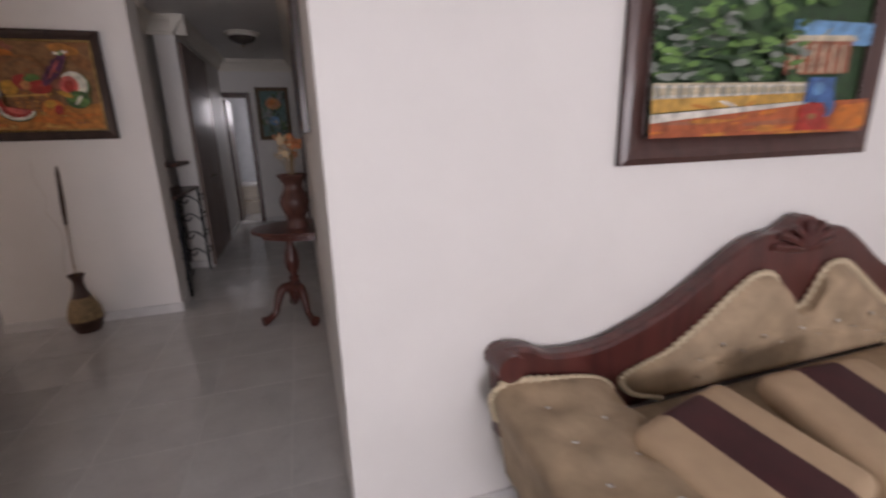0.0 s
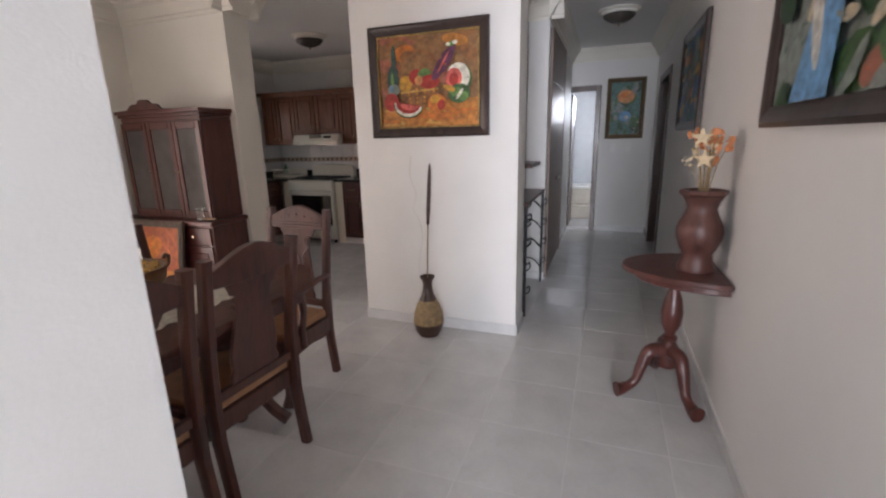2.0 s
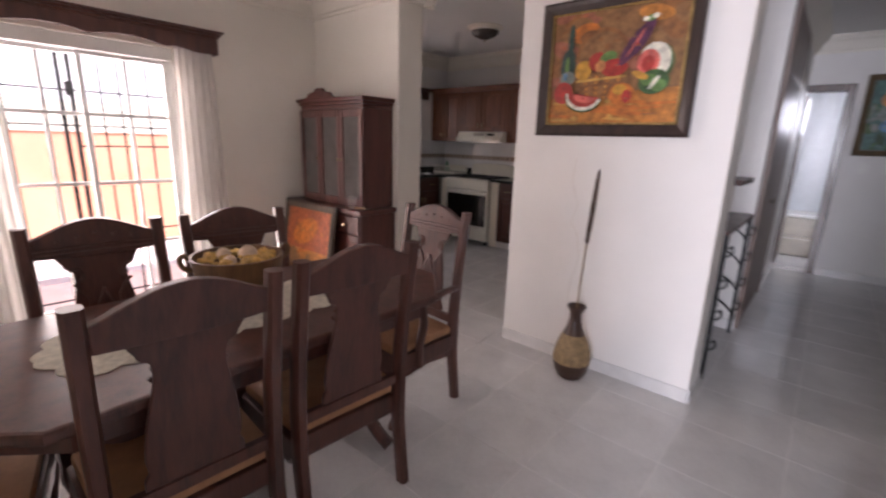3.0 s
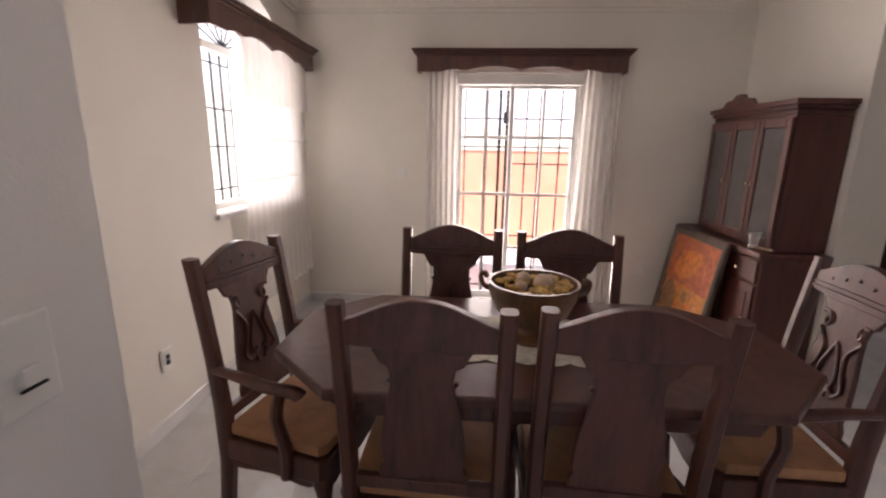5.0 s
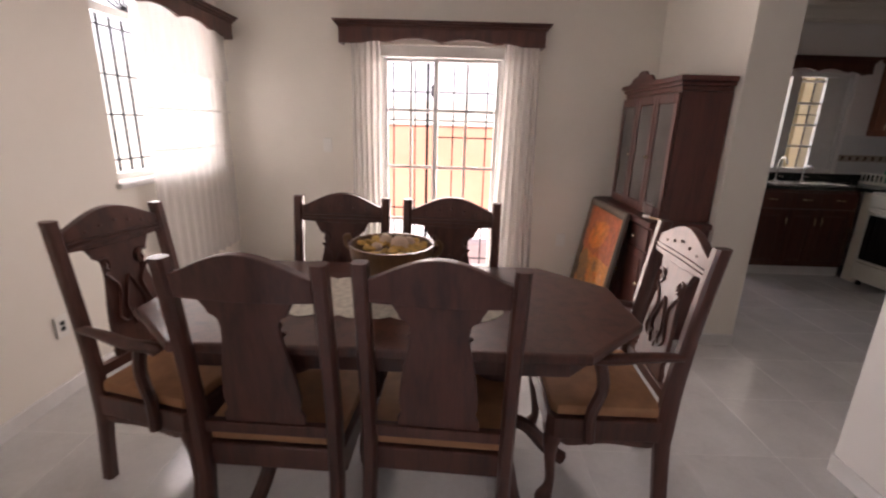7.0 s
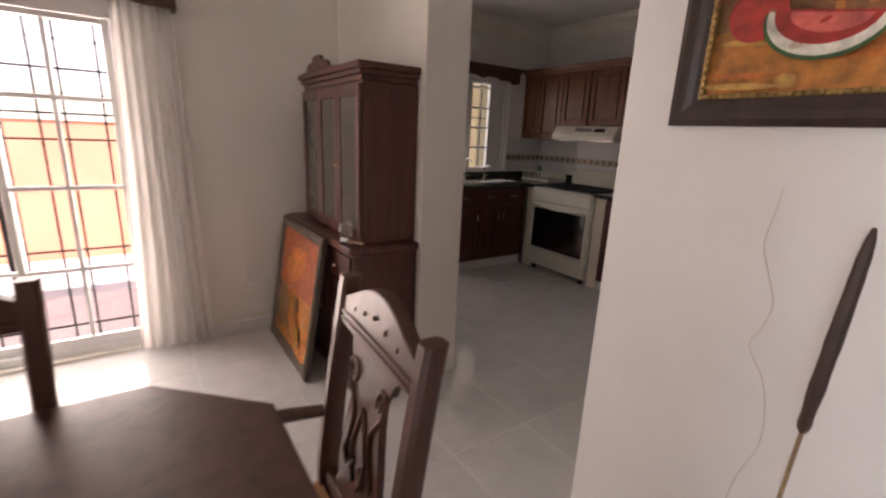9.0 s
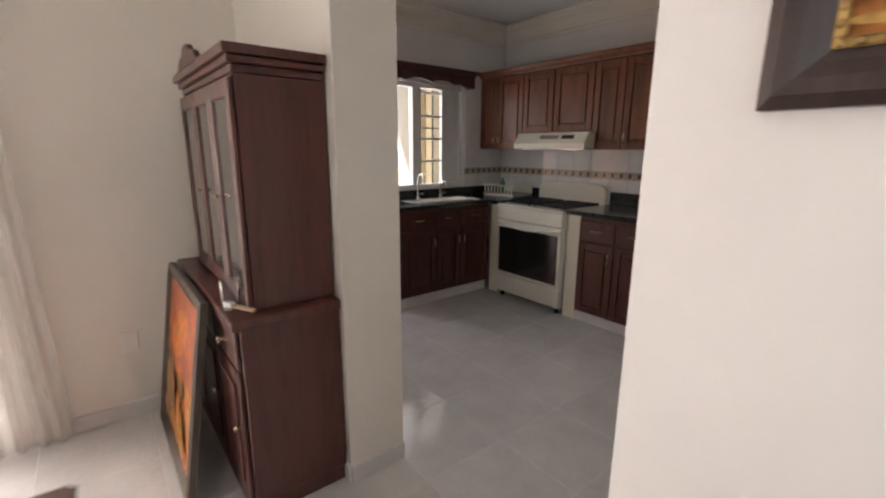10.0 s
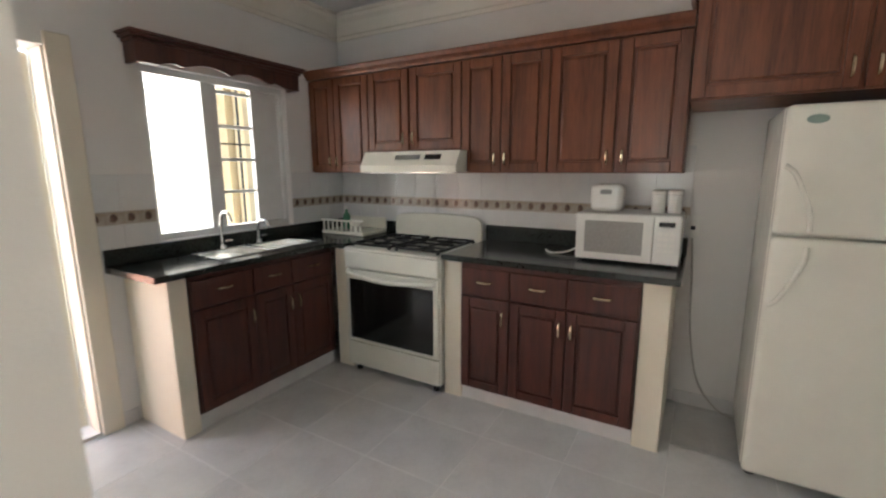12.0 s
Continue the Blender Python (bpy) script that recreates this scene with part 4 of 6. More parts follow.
def painting(label, m, w, h, fw, frame_mat, ground, shapes, lip=None, group="framed paintings"):
    """A framed picture in its own x-z plane, centred, facing -y; shapes: (colour, outline) from back to front."""
    p = thing("framed_painting", m, label, "painting", group)
    d = 0.035
    fr = bmesh.new()
    W, H = w / 2, h / 2
    prof = [(0, 0), (0, d * 0.75), (fw * 0.25, d), (fw * 0.55, d * 0.85), (fw * 0.8, d * 0.62), (fw, d * 0.5), (fw, 0)]
    rings = []
    for o, dep in prof:
        rings.append([fr.verts.new((sx * (W - o), -dep, sz * (H - o))) for sx, sz in ((-1, -1), (1, -1), (1, 1), (-1, 1))])
    for A, C in zip(rings, rings[1:]):
        for k in range(4):
            fr.faces.new((A[k], A[(k + 1) % 4], C[(k + 1) % 4], C[k]))
    bmesh.ops.recalc_face_normals(fr, faces=fr.faces)
    f = part("frame", fr, frame_mat, p)
    if lip:
        bm = bmesh.new()
        a, b = W - fw, H - fw
        t = 0.012
        for q in [(-a, -b, a, -b + t), (-a, b - t, a, b), (-a, -b + t, -a + t, b - t), (a - t, -b + t, a, b - t)]:
            box(bm, q[0], -d * 0.62, q[1], q[2], -0.008, q[3], 0.003)
        n = int(2 * a / 0.018)
        for k in range(n):
            for zz in (-b + t / 2, b - t / 2):
                bmesh.ops.create_icosphere(bm, subdivisions=1, radius=0.006, matrix=Matrix.Translation((-a + 0.018 * (k + 0.5), -d * 0.66, zz)))
        for k in range(int(2 * b / 0.018)):
            for xx in (-a + t / 2, a - t / 2):
                bmesh.ops.create_icosphere(bm, subdivisions=1, radius=0.006, matrix=Matrix.Translation((xx, -d * 0.66, -b + 0.018 * (k + 0.5))))
        part("inner_moulding", bm, lip, f, "beaded gilt inner moulding")
    iw, ih = W - fw - 0.001, H - fw - 0.001
    dab = random.Random(len(shapes))
    touched = []
    for c, pts in shapes:
        touched.append((c, pts))
        cx, cz = sum(q[0] for q in pts) / len(pts), sum(q[1] for q in pts) / len(pts)
        rx, rz = max(abs(q[0] - cx) for q in pts), max(abs(q[1] - cz) for q in pts)
        if rx * rz < 0.006:
            continue
        for k in range(min(4, 1 + int(rx * rz * 20))):
            near = {"ochre": "sand", "red": "brick", "pink": "red", "rind": "cream", "green": "darkleaf", "leaf": "green", "yellow": "sand", "orange": "ochre", "umber": "basket", "cream": "white", "sand": "ochre", "clay": "orange", "blue": "sky", "sky": "grey", "grey": "teal", "teal": "grey", "darkleaf": "green", "glow": "sand", "plum": "umber", "brick": "clay"}.get(c, c)
            touched.append((near, blob(cx + dab.uniform(-0.55, 0.55) * rx, cz + dab.uniform(-0.5, 0.5) * rz, min(rx, 0.4) * dab.uniform(0.08, 0.25), min(rz, 0.3) * dab.uniform(0.06, 0.18), dab.uniform(-50, 50), 7)))
    if len(touched) < 1500:
        shapes = touched
    names = [ground] + sorted(set(c for c, _ in shapes) - {ground})
    bm = bmesh.new()
    box(bm, -iw, -0.008, -ih, iw, -0.002, ih)
    for k, (c, pts) in enumerate(shapes):
        y = -0.0085 - 0.00012 * k
        vs = [bm.verts.new((max(-1, min(1, x)) * iw, y, max(-1, min(1, z)) * ih)) for x, z in pts]
        fc = bm.faces.new(vs)
        fc.material_index = names.index(c)
        if fc.normal.y > 0:
            fc.normal_flip()
    part("canvas", bm, [OIL[n] for n in names], p, "oil painted canvas")
    return p


M_FRAME = wood("dark_frame_wood", (0.018, 0.010, 0.008), (0.045, 0.024, 0.019), 0.3)
M_GILT = plain("aged_gilt", (0.42, 0.28, 0.10), 0.4, metal=0.7, var=0.5, scale=30, relief=0.4)
M_REDFRAME = wood("reddish_frame_wood", (0.040, 0.014, 0.011), (0.075, 0.030, 0.024), 0.35)
rp = random.Random(11)
fruit = [("ochre", [(-1, -1), (1, -1), (1, -0.38), (-1, -0.52)])]
for k in range(26):
    fruit.append((rp.choice(["umber", "basket", "umber", "basket", "brick"]), blob(rp.uniform(-1, 1), rp.uniform(-0.1, 1), rp.uniform(0.15, 0.4), rp.uniform(0.10, 0.25), rp.uniform(-60, 60), 14)))
fruit += [("orange", blob(-0.45, 0.62, 0.22, 0.16, 20)), ("basket", blob(-0.40, 0.55, 0.14, 0.10, 20)), ("green", blob(-0.34, 0.28, 0.14, 0.12)), ("ochre", blob(0.55, 0.80, 0.25, 0.12, -15))]
for k in range(14):
    fruit.append((rp.choice(["ochre", "orange", "sand"]), blob(rp.uniform(-0.9, 0.9), rp.uniform(-0.95, -0.6), rp.uniform(0.2, 0.4), 0.025, rp.uniform(-4, 4), 10)))
fruit += [("bottle", blob(-0.68, 0.05, 0.13, 0.33)), ("bottle", blob(-0.66, 0.5, 0.05, 0.3)), ("leaf", blob(-0.70, 0.02, 0.03, 0.22)), ("grey", blob(-0.68, -0.15, 0.125, 0.13)), ("sky", blob(-0.72, -0.12, 0.03, 0.07)),
          ("basket", [(-0.52, -0.12), (0.22, -0.05), (0.12, -0.55), (-0.38, -0.58)])]
for k in range(8):
    fruit.append(("ochre" if k % 2 else "umber", [(-0.50 + 0.09 * k, -0.14), (-0.455 + 0.09 * k, -0.13), (-0.36 + 0.062 * k, -0.56), (-0.40 + 0.062 * k, -0.56)]))
for k in range(4):
    z = -0.20 - 0.095 * k
    fruit.append(("sand" if k == 0 else "basket", [(-0.53 + 0.035 * k, z), (0.23 - 0.025 * k, z + 0.05), (0.225 - 0.025 * k, z + 0.005), (-0.525 + 0.035 * k, z - 0.045)]))
fruit += [("basket", blob(-0.15, 0.12, 0.42, 0.55, 0, 24, 0, 180)), ("umber", blob(-0.15, 0.12, 0.37, 0.48, 0, 24, 0, 180)), ("yellow", blob(-0.42, -0.03, 0.14, 0.17)), ("red", blob(-0.20, 0.10, 0.15, 0.16)), ("leaf", blob(-0.05, 0.16, 0.13, 0.10, 25)), ("red", blob(0.05, -0.02, 0.20, 0.15)), ("glow", blob(-0.16, 0.02, 0.08, 0.10)),
          ("plum", blob(0.30, 0.32, 0.10, 0.36, -28)), ("plum", blob(0.42, 0.45, 0.09, 0.34, -22)), ("pink", blob(0.33, 0.36, 0.018, 0.25, -28)), ("leaf", blob(0.50, 0.72, 0.09, 0.05, 20)),
          ("green", blob(0.64, 0.0, 0.23, 0.32)), ("rind", blob(0.61, 0.04, 0.22, 0.29)), ("pink", blob(0.53, 0.02, 0.155, 0.21)), ("red", blob(0.53, 0.0, 0.09, 0.13)), ("green", blob(0.63, -0.30, 0.21, 0.20, 25)), ("leaf", blob(0.56, -0.26, 0.12, 0.10, -20)), ("leaf", blob(0.70, -0.36, 0.10, 0.10, 30)), ("rind", blob(0.64, -0.31, 0.03, 0.13, -30)), ("yellow", blob(0.44, -0.18, 0.13, 0.055, -28)), ("rind", blob(0.43, 0.71, 0.045, 0.035)), ("rind", blob(0.56, 0.74, 0.05, 0.04)),
          ("red", blob(-0.72, -0.42, 0.16, 0.20)), ("green", blob(-0.38, -0.50, 0.30, 0.28, -12, 18, 180, 360)), ("rind", blob(-0.38, -0.49, 0.285, 0.26, -12, 18, 180, 360)), ("red", blob(-0.38, -0.47, 0.25, 0.21, -12, 18, 180, 360)), ("pink", blob(-0.36, -0.49, 0.19, 0.12, -12, 18, 180, 360)),
          ("orange", blob(0.20, -0.48, 0.19, 0.19)), ("yellow", blob(0.17, -0.40, 0.10, 0.09)), ("red", blob(0.28, -0.52, 0.07, 0.11)), ("umber", blob(0.62, -0.82, 0.12, 0.012, 4))]
painting("oil painting of fruit and watermelon in a dark beaded frame", pose(-0.098, N_WALL - 0.004, 1.856), 0.895, 0.762, 0.065, M_FRAME, "umber", fruit, M_GILT)

street = [("sky", [(0.2, 0.6), (1, 0.6), (1, 1), (0.2, 1)]), ("brick", [(0.15, 0.05), (0.80, 0.10), (0.80, 0.75), (0.15, 0.7)]), ("cream", [(0.12, 0.62), (0.85, 0.68), (0.80, 0.78), (0.12, 0.72)])]
for k in range(6):
    street.append(("cream", [(0.2 + 0.1 * k, 0.1), (0.23 + 0.1 * k, 0.1), (0.23 + 0.1 * k, 0.6), (0.2 + 0.1 * k, 0.6)]))
for k in range(170):
    x, z = rp.uniform(-1, 0.35), rp.uniform(-0.12, 1)
    if k > 120:
        x, z = rp.uniform(-1, 0.25), rp.uniform(-0.05, 0.8)
    street.append((rp.choice(["darkleaf", "darkleaf", "green", "green", "leaf", "grey"]), blob(x, z, rp.uniform(0.04, 0.10), rp.uniform(0.03, 0.07), rp.uniform(-50, 50), 7)))
street += [("cream", [(-1, -0.40), (0.45, -0.30), (0.45, -0.08), (-1, -0.12)]), ("white", [(-1, -0.20), (0.45, -0.14), (0.45, -0.11), (-1, -0.16)]), ("white", [(-1, -0.36), (0.45, -0.27), (0.45, -0.24), (-1, -0.32)])]
for k in range(16):
    street.append(("grey", [(-0.98 + 0.09 * k, -0.36 + 0.006 * k), (-0.955 + 0.09 * k, -0.36 + 0.006 * k), (-0.955 + 0.09 * k, -0.14), (-0.98 + 0.09 * k, -0.14)]))
street += [("sand", [(-1, -0.60), (0.42, -0.40), (0.42, -0.26), (-1, -0.38)]), ("white", [(-1, -0.78), (0.60, -0.44), (0.60, -0.38), (-1, -0.62)]), ("clay", [(-1, -1), (1, -1), (1, -0.38), (0.6, -0.42), (-1, -0.76)])]
for k in range(26):
    street.append((rp.choice(["orange", "brick", "ochre", "clay"]), blob(rp.uniform(-1, 1), rp.uniform(-1, -0.72), rp.uniform(0.1, 0.3), rp.uniform(0.02, 0.05), rp.uniform(0, 12), 9)))
street += [("orange", [(0.62, -0.95), (1, -0.9), (1, -0.45), (0.7, -0.5)]), ("blue", [(0.32, -0.45), (0.62, -0.45), (0.60, 0.0), (0.34, 0.0)]), ("blue", blob(0.58, -0.52, 0.06, 0.2)), ("sky", blob(0.45, -0.2, 0.05, 0.12)), ("red", blob(0.42, -0.62, 0.14, 0.18)), ("red", [(0.24, -0.95), (0.62, -0.95), (0.52, -0.6), (0.34, -0.6)]), ("umber", blob(0.42, -0.70, 0.05, 0.06))]
street = [(c, [(x, -1 + (z + 1) * 0.53) for x, z in pts]) for c, pts in street]
for k in range(90):
    street.insert(0, (rp.choice(["darkleaf", "green", "leaf", "grey", "darkleaf"]), blob(rp.uniform(-1, 0.5), rp.uniform(-0.3, 1), rp.uniform(0.05, 0.14), rp.uniform(0.04, 0.09), rp.uniform(-50, 50), 7)))
painting("oil painting of a leafy street in a wide dark frame", pose(3.34, 3.396, 1.80), 1.25, 0.95, 0.09, M_REDFRAME, "darkleaf", street, M_FRAME)


def misty(seed, cols, n=60):
    r = random.Random(seed)
    out = []
    for k in range(n):
        out.append((r.choice(cols), blob(r.uniform(-1, 1), r.uniform(-1, 1), r.uniform(0.08, 0.35), r.uniform(0.05, 0.22), r.uniform(-70, 70), 9)))
    return out


painting("dark landscape painting in a heavy frame on the hallway wall", pose(HALL_R - 0.004, 4.77, 1.93, 0, 0, -90), 1.08, 0.92, 0.075, M_FRAME, "grey",
         misty(3, ["grey", "teal", "darkleaf", "green", "cream", "brick", "grey"], 90) + [("brick", [(-0.6, 0.3), (-0.1, 0.4), (-0.2, 0.9), (-0.7, 0.8)]), ("sky", [(-0.5, -1), (0.1, -1), (0.2, 0.4), (0.0, 0.5)]), ("white", blob(-0.2, -0.4, 0.08, 0.4, 12)), ("cream", blob(0.62, 0.2, 0.03, 0.7, 4)), ("cream", blob(0.75, 0.25, 0.025, 0.7, -3))])
painting("dark village painting in a dark frame further along the hallway", pose(HALL_R - 0.004, 7.25, 1.87, 0, 0, -90), 1.02, 0.78, 0.07, M_FRAME, "teal", misty(4, ["teal", "darkleaf", "brick", "sand", "blue", "glow", "grey"], 70))
painting("green and orange landscape painting at the end of the hallway", pose(1.325, END - 0.004, 1.83), 0.52, 0.85, 0.06, wood("olive_frame_wood", (0.07, 0.045, 0.02), (0.14, 0.09, 0.04), 0.4), "teal",
         misty(6, ["teal", "green", "darkleaf", "grey"], 50) + [("glow", blob(0, 0.45, 0.6, 0.25)), ("orange", blob(-0.1, 0.5, 0.25, 0.12)), ("sky", blob(0, -0.3, 0.4, 0.2)), ("white", blob(0.1, -0.35, 0.15, 0.08))])
sun_pic = misty(9, ["orange", "ochre", "glow", "orange", "umber"], 50)
sun_pic += [("clay", [(-1, 0), (1, 0), (1, 1), (-1, 1)]), ("clay", blob(0.3, 0.6, 0.8, 0.4, 10)), ("orange", blob(-0.1, 0.45, 0.6, 0.3, 20)), ("umber", blob(-0.6, -0.4, 0.3, 0.4)), ("umber", blob(-0.3, -0.5, 0.06, 0.35)), ("ochre", blob(0.1, -0.6, 0.1, 0.3)), ("yellow", blob(0.4, -0.7, 0.08, 0.2))]
painting("orange sunset painting leaning against the hutch on the floor", pose(-2.53, 5.722, 0.425, -9), 0.78, 0.85, 0.06, wood("worn_frame_wood", (0.05, 0.035, 0.025), (0.10, 0.075, 0.055), 0.5), "ochre", sun_pic, group="")

# ---- hall things ----
M_VGOLD = plain("straw_gold_band", (0.27, 0.18, 0.085), 0.6, var=0.4, scale=30, relief=0.5)
M_VDARK = plain("dark_brown_glaze", (0.050, 0.022, 0.014), 0.35, var=0.35)
fv = thing("floor_vase", pose(-0.085, 6.05, 0), "brown gourd-shaped floor vase with a straw band", "vase")
part("base", lathe(bmesh.new(), [(0, 0), (0.075, 0), (0.098, 0.04), (0.112, 0.09), (0.113, 0.105)], 28), M_VDARK, fv, smooth=True)
part("body", lathe(bmesh.new(), [(0.1135, 0.105), (0.114, 0.13), (0.108, 0.18), (0.088, 0.24), (0.065, 0.285)], 28), M_VGOLD, fv, "straw coloured band", smooth=True)
part("neck", lathe(bmesh.new(), [(0.065, 0.285), (0.046, 0.33), (0.036, 0.38), (0.036, 0.42), (0.050, 0.452), (0.058, 0.462), (0.052, 0.468), (0.030, 0.44), (0, 0.42)], 28), M_VDARK, fv, smooth=True)
reed = thing("dried_reed", pose(-0.085, 6.05, 0.43), "tall dried brown reed standing in the floor vase", "dried reed")
part("stalk", sweep(bmesh.new(), smooth_line([(0, 0, 0), (0.004, 0.012, 0.25), (0.008, 0.03, 0.45), (0.014, 0.045, 0.62)], 5), 0.005, 6), M_VGOLD, reed)
part("seed_head", sweep(bmesh.new(), smooth_line([(0.007, 0.027, 0.42), (0.009, 0.033, 0.5), (0.014, 0.048, 0.66), (0.018, 0.06, 0.80), (0.02, 0.064, 0.86)], 5), [0.006, 0.011, 0.013, 0.012, 0.012, 0.014, 0.015, 0.014, 0.014, 0.015, 0.014, 0.014, 0.013, 0.013, 0.012, 0.012, 0.010, 0.009, 0.007, 0.005, 0.003], 7), M_VDARK, reed, smooth=True)

ht = thing("half_round_table", pose(HALL_R - 0.006, 5.72, 0), "polished mahogany half-round pedestal table against the wall", "side table")
pts = [(-0.475 * math.sin(math.pi * k / 24), -0.31 * math.cos(math.pi * k / 24)) for k in range(25)]
part("tabletop", prism(bmesh.new(), pts, 0.735, 0.765, "xy", 0.008), M_MAHOG, ht)
part("apron", prism(bmesh.new(), [(x * 0.86, y * 0.86) for x, y in pts], 0.695, 0.734, "xy", 0.004), M_MAHOG, ht)
part("column", lathe(bmesh.new(), [(0, 0.694), (0.055, 0.694), (0.055, 0.675), (0.030, 0.66), (0.028, 0.62), (0.046, 0.57), (0.057, 0.50), (0.052, 0.43), (0.030, 0.38), (0.026, 0.36), (0.040, 0.352), (0.040, 0.335), (0.032, 0.325), (0.052, 0.29), (0.060, 0.23), (0.050, 0.17), (0, 0.15)], 24, (-0.20, 0, 0)), M_MAHOG, ht, smooth=True)
for a in (205, 100, 310):
    d = Vector((math.cos(radians(a)), math.sin(radians(a)), 0))
    if a != 205:
        d = Vector((d.x * 0.6, d.y, 0)).normalized()
    o = Vector((-0.20, 0, 0))
    path = smooth_line([tuple(o + d * r + Vector((0, 0, z))) for r, z in ((0.03, 0.27), (0.11, 0.265), (0.155, 0.17), (0.185, 0.085), (0.25, 0.045), (0.29, 0.04))], 5)
    n = len(path)
    part("leg", sweep(bmesh.new(), path, [0.044 - 0.018 * min(1, k / 14) + (0.013 * max(0, (k - 17) / 6)) for k in range(n)], 10), M_MAHOG, ht, smooth=True)

tv = thing("wooden_vase", pose(1.59, 5.66, 0.766), "turned reddish brown wooden vase standing on the side table", "vase")
part("body", lathe(bmesh.new(), [(0, 0), (0.085, 0), (0.088, 0.02), (0.075, 0.05), (0.070, 0.09), (0.085, 0.115), (0.105, 0.17), (0.110, 0.205), (0.100, 0.245), (0.078, 0.29), (0.068, 0.32), (0.075, 0.35), (0.095, 0.385), (0, 0.386)], 28), M_CERAM, tv, smooth=True)
part("rim", lathe(bmesh.new(), [(0, 0.387), (0.10, 0.387), (0.112, 0.40), (0.108, 0.415), (0.085, 0.415), (0.08, 0.40), (0, 0.395)], 8), M_CERAM, tv)
M_DRY = plain("dried_flower", (0.62, 0.48, 0.30), 0.8, var=0.3, scale=30)
M_DRYO = plain("orange_dried_flower", (0.62, 0.24, 0.10), 0.7, var=0.3, scale=30)
fl = thing("dried_flowers", pose(1.59, 5.66, 1.165), "dried cream and orange flowers standing in the wooden vase", "dried flowers")
bm, bo, bs = bmesh.new(), bmesh.new(), bmesh.new()
rr = random.Random(21)
for k in range(26):
    a, r = rr.uniform(0, 6.28), rr.uniform(0.03, 0.11)
    top = (r * math.cos(a), r * math.sin(a), rr.uniform(0.14, 0.30))
    sweep(bs, smooth_line([(0.02 * math.cos(a), 0.02 * math.sin(a), 0), (top[0] * 0.5, top[1] * 0.5, top[2] * 0.55), top], 3), 0.0022, 4)
    for q in range(5):
        tgt = bo if k % 3 == 0 else bm
        c = (top[0] + rr.uniform(-0.018, 0.018), top[1] + rr.uniform(-0.018, 0.018), top[2] + rr.uniform(-0.03, 0.02))
        w = 0.022 if k % 3 == 0 else 0.011
        mtx = Matrix.Translation(c) @ Euler((rr.uniform(0, 3), rr.uniform(0, 3), rr.uniform(0, 3))).to_matrix().to_4x4() @ Matrix.Diagonal((1, 0.7, 0.22, 1))
        bmesh.ops.create_icosphere(tgt, subdivisions=1, radius=w * rr.uniform(0.6, 1.3), matrix=mtx)
for (x, z) in ((-0.05, 0.27), (-0.03, 0.17)):
    star = []
    for k in range(10):
        r = 0.05 if k % 2 == 0 else 0.02
        star.append((r * math.sin(k * math.pi / 5), r * math.cos(k * math.pi / 5)))
    b2 = prism(bmesh.new(), star, -0.003, 0.003, "xz")
    b2.transform(pose(x, -0.09, z, 10, 0, -20))
    me = bpy.data.meshes.new("star")
    b2.to_mesh(me)
    b2.free()
    bm.from_mesh(me)
    bpy.data.meshes.remove(me)
tagged(part("stems", bs, M_VGOLD, fl), kind="stuff")
tagged(part("pale_blooms", bm, M_DRY, fl, "pale straw star-shaped blooms"), kind="stuff")
tagged(part("orange_blooms", bo, M_DRYO, fl, "orange blooms"), kind="stuff")

con = thing("iron_console", pose(0.30, 6.50, 0), "black wrought iron console with scrolled side in the hallway recess", "console table")
part("top", B(0.0, 0.09, 0.93, 0.26, 1.10, 0.955, 0.005), M_DARK, con)
for y in (0.10, 1.07):
    for x in (0.02, 0.235):
        part("leg", B(x, y - 0.012, 0, x + 0.024, y + 0.012, 0.929, 0.003), M_BLACK, con)
    bm = bmesh.new()
    for k in range(4):
        z = 0.15 + 0.2 * k
        sweep(bm, smooth_line([(0.25, y, z), (0.20, y, z + 0.06), (0.13, y, z + 0.10), (0.06, y, z + 0.06), (0.10, y, z + 0.02), (0.14, y, z + 0.06)], 4), 0.007, 6)
        sweep(bm, smooth_line([(0.262, y, z + 0.05), (0.29, y, z + 0.08), (0.285, y, z + 0.12), (0.265, y, z + 0.10)], 4), 0.006, 6)
    part("scrollwork", bm, M_BLACK, con, smooth=True)
sh = thing("wall_shelf", pose(0.292, 6.95, 1.20), "small dark wooden shelf fixed in the hallway recess", "shelf")
part("board", B(0, 0, 0, 0.24, 0.5, 0.035, 0.004), M_DARK, sh)
part("bracket", B(0, 0.22, -0.10, 0.03, 0.26, -0.002, 0.004), M_DARK, sh)


def ceiling_lamp(label, m, glass_col):
    l = thing("ceiling_lamp", m, label, "ceiling lamp", "ceiling lamps")
    part("rose", lathe(bmesh.new(), [(0, 0), (0.20, 0), (0.205, -0.012), (0.17, -0.025), (0.165, -0.045), (0, -0.046)], 32), M_PLASTER, l, smooth=True)
    part("shade", lathe(bmesh.new(), [(0.155, -0.047), (0.15, -0.07), (0.115, -0.10), (0.06, -0.122), (0.015, -0.13), (0, -0.131)], 32), glass_col, l, "smoky glass bowl", smooth=True)
    part("finial", lathe(bmesh.new(), [(0, -0.131), (0.012, -0.135), (0.010, -0.15), (0, -0.155)], 12), M_BRASS, l)
    return l


M_SMOKE = plain("smoked_glass", (0.10, 0.085, 0.075), 0.15, var=0.3)
ceiling_lamp("unlit flush ceiling lamp with a smoky glass bowl in the hallway", pose(1.15, 8.35, CEIL - 0.001), M_SMOKE)
ceiling_lamp("unlit flush ceiling lamp with a smoky glass bowl in the kitchen", pose(-2.27, 7.92, CEIL - 0.001), M_SMOKE)


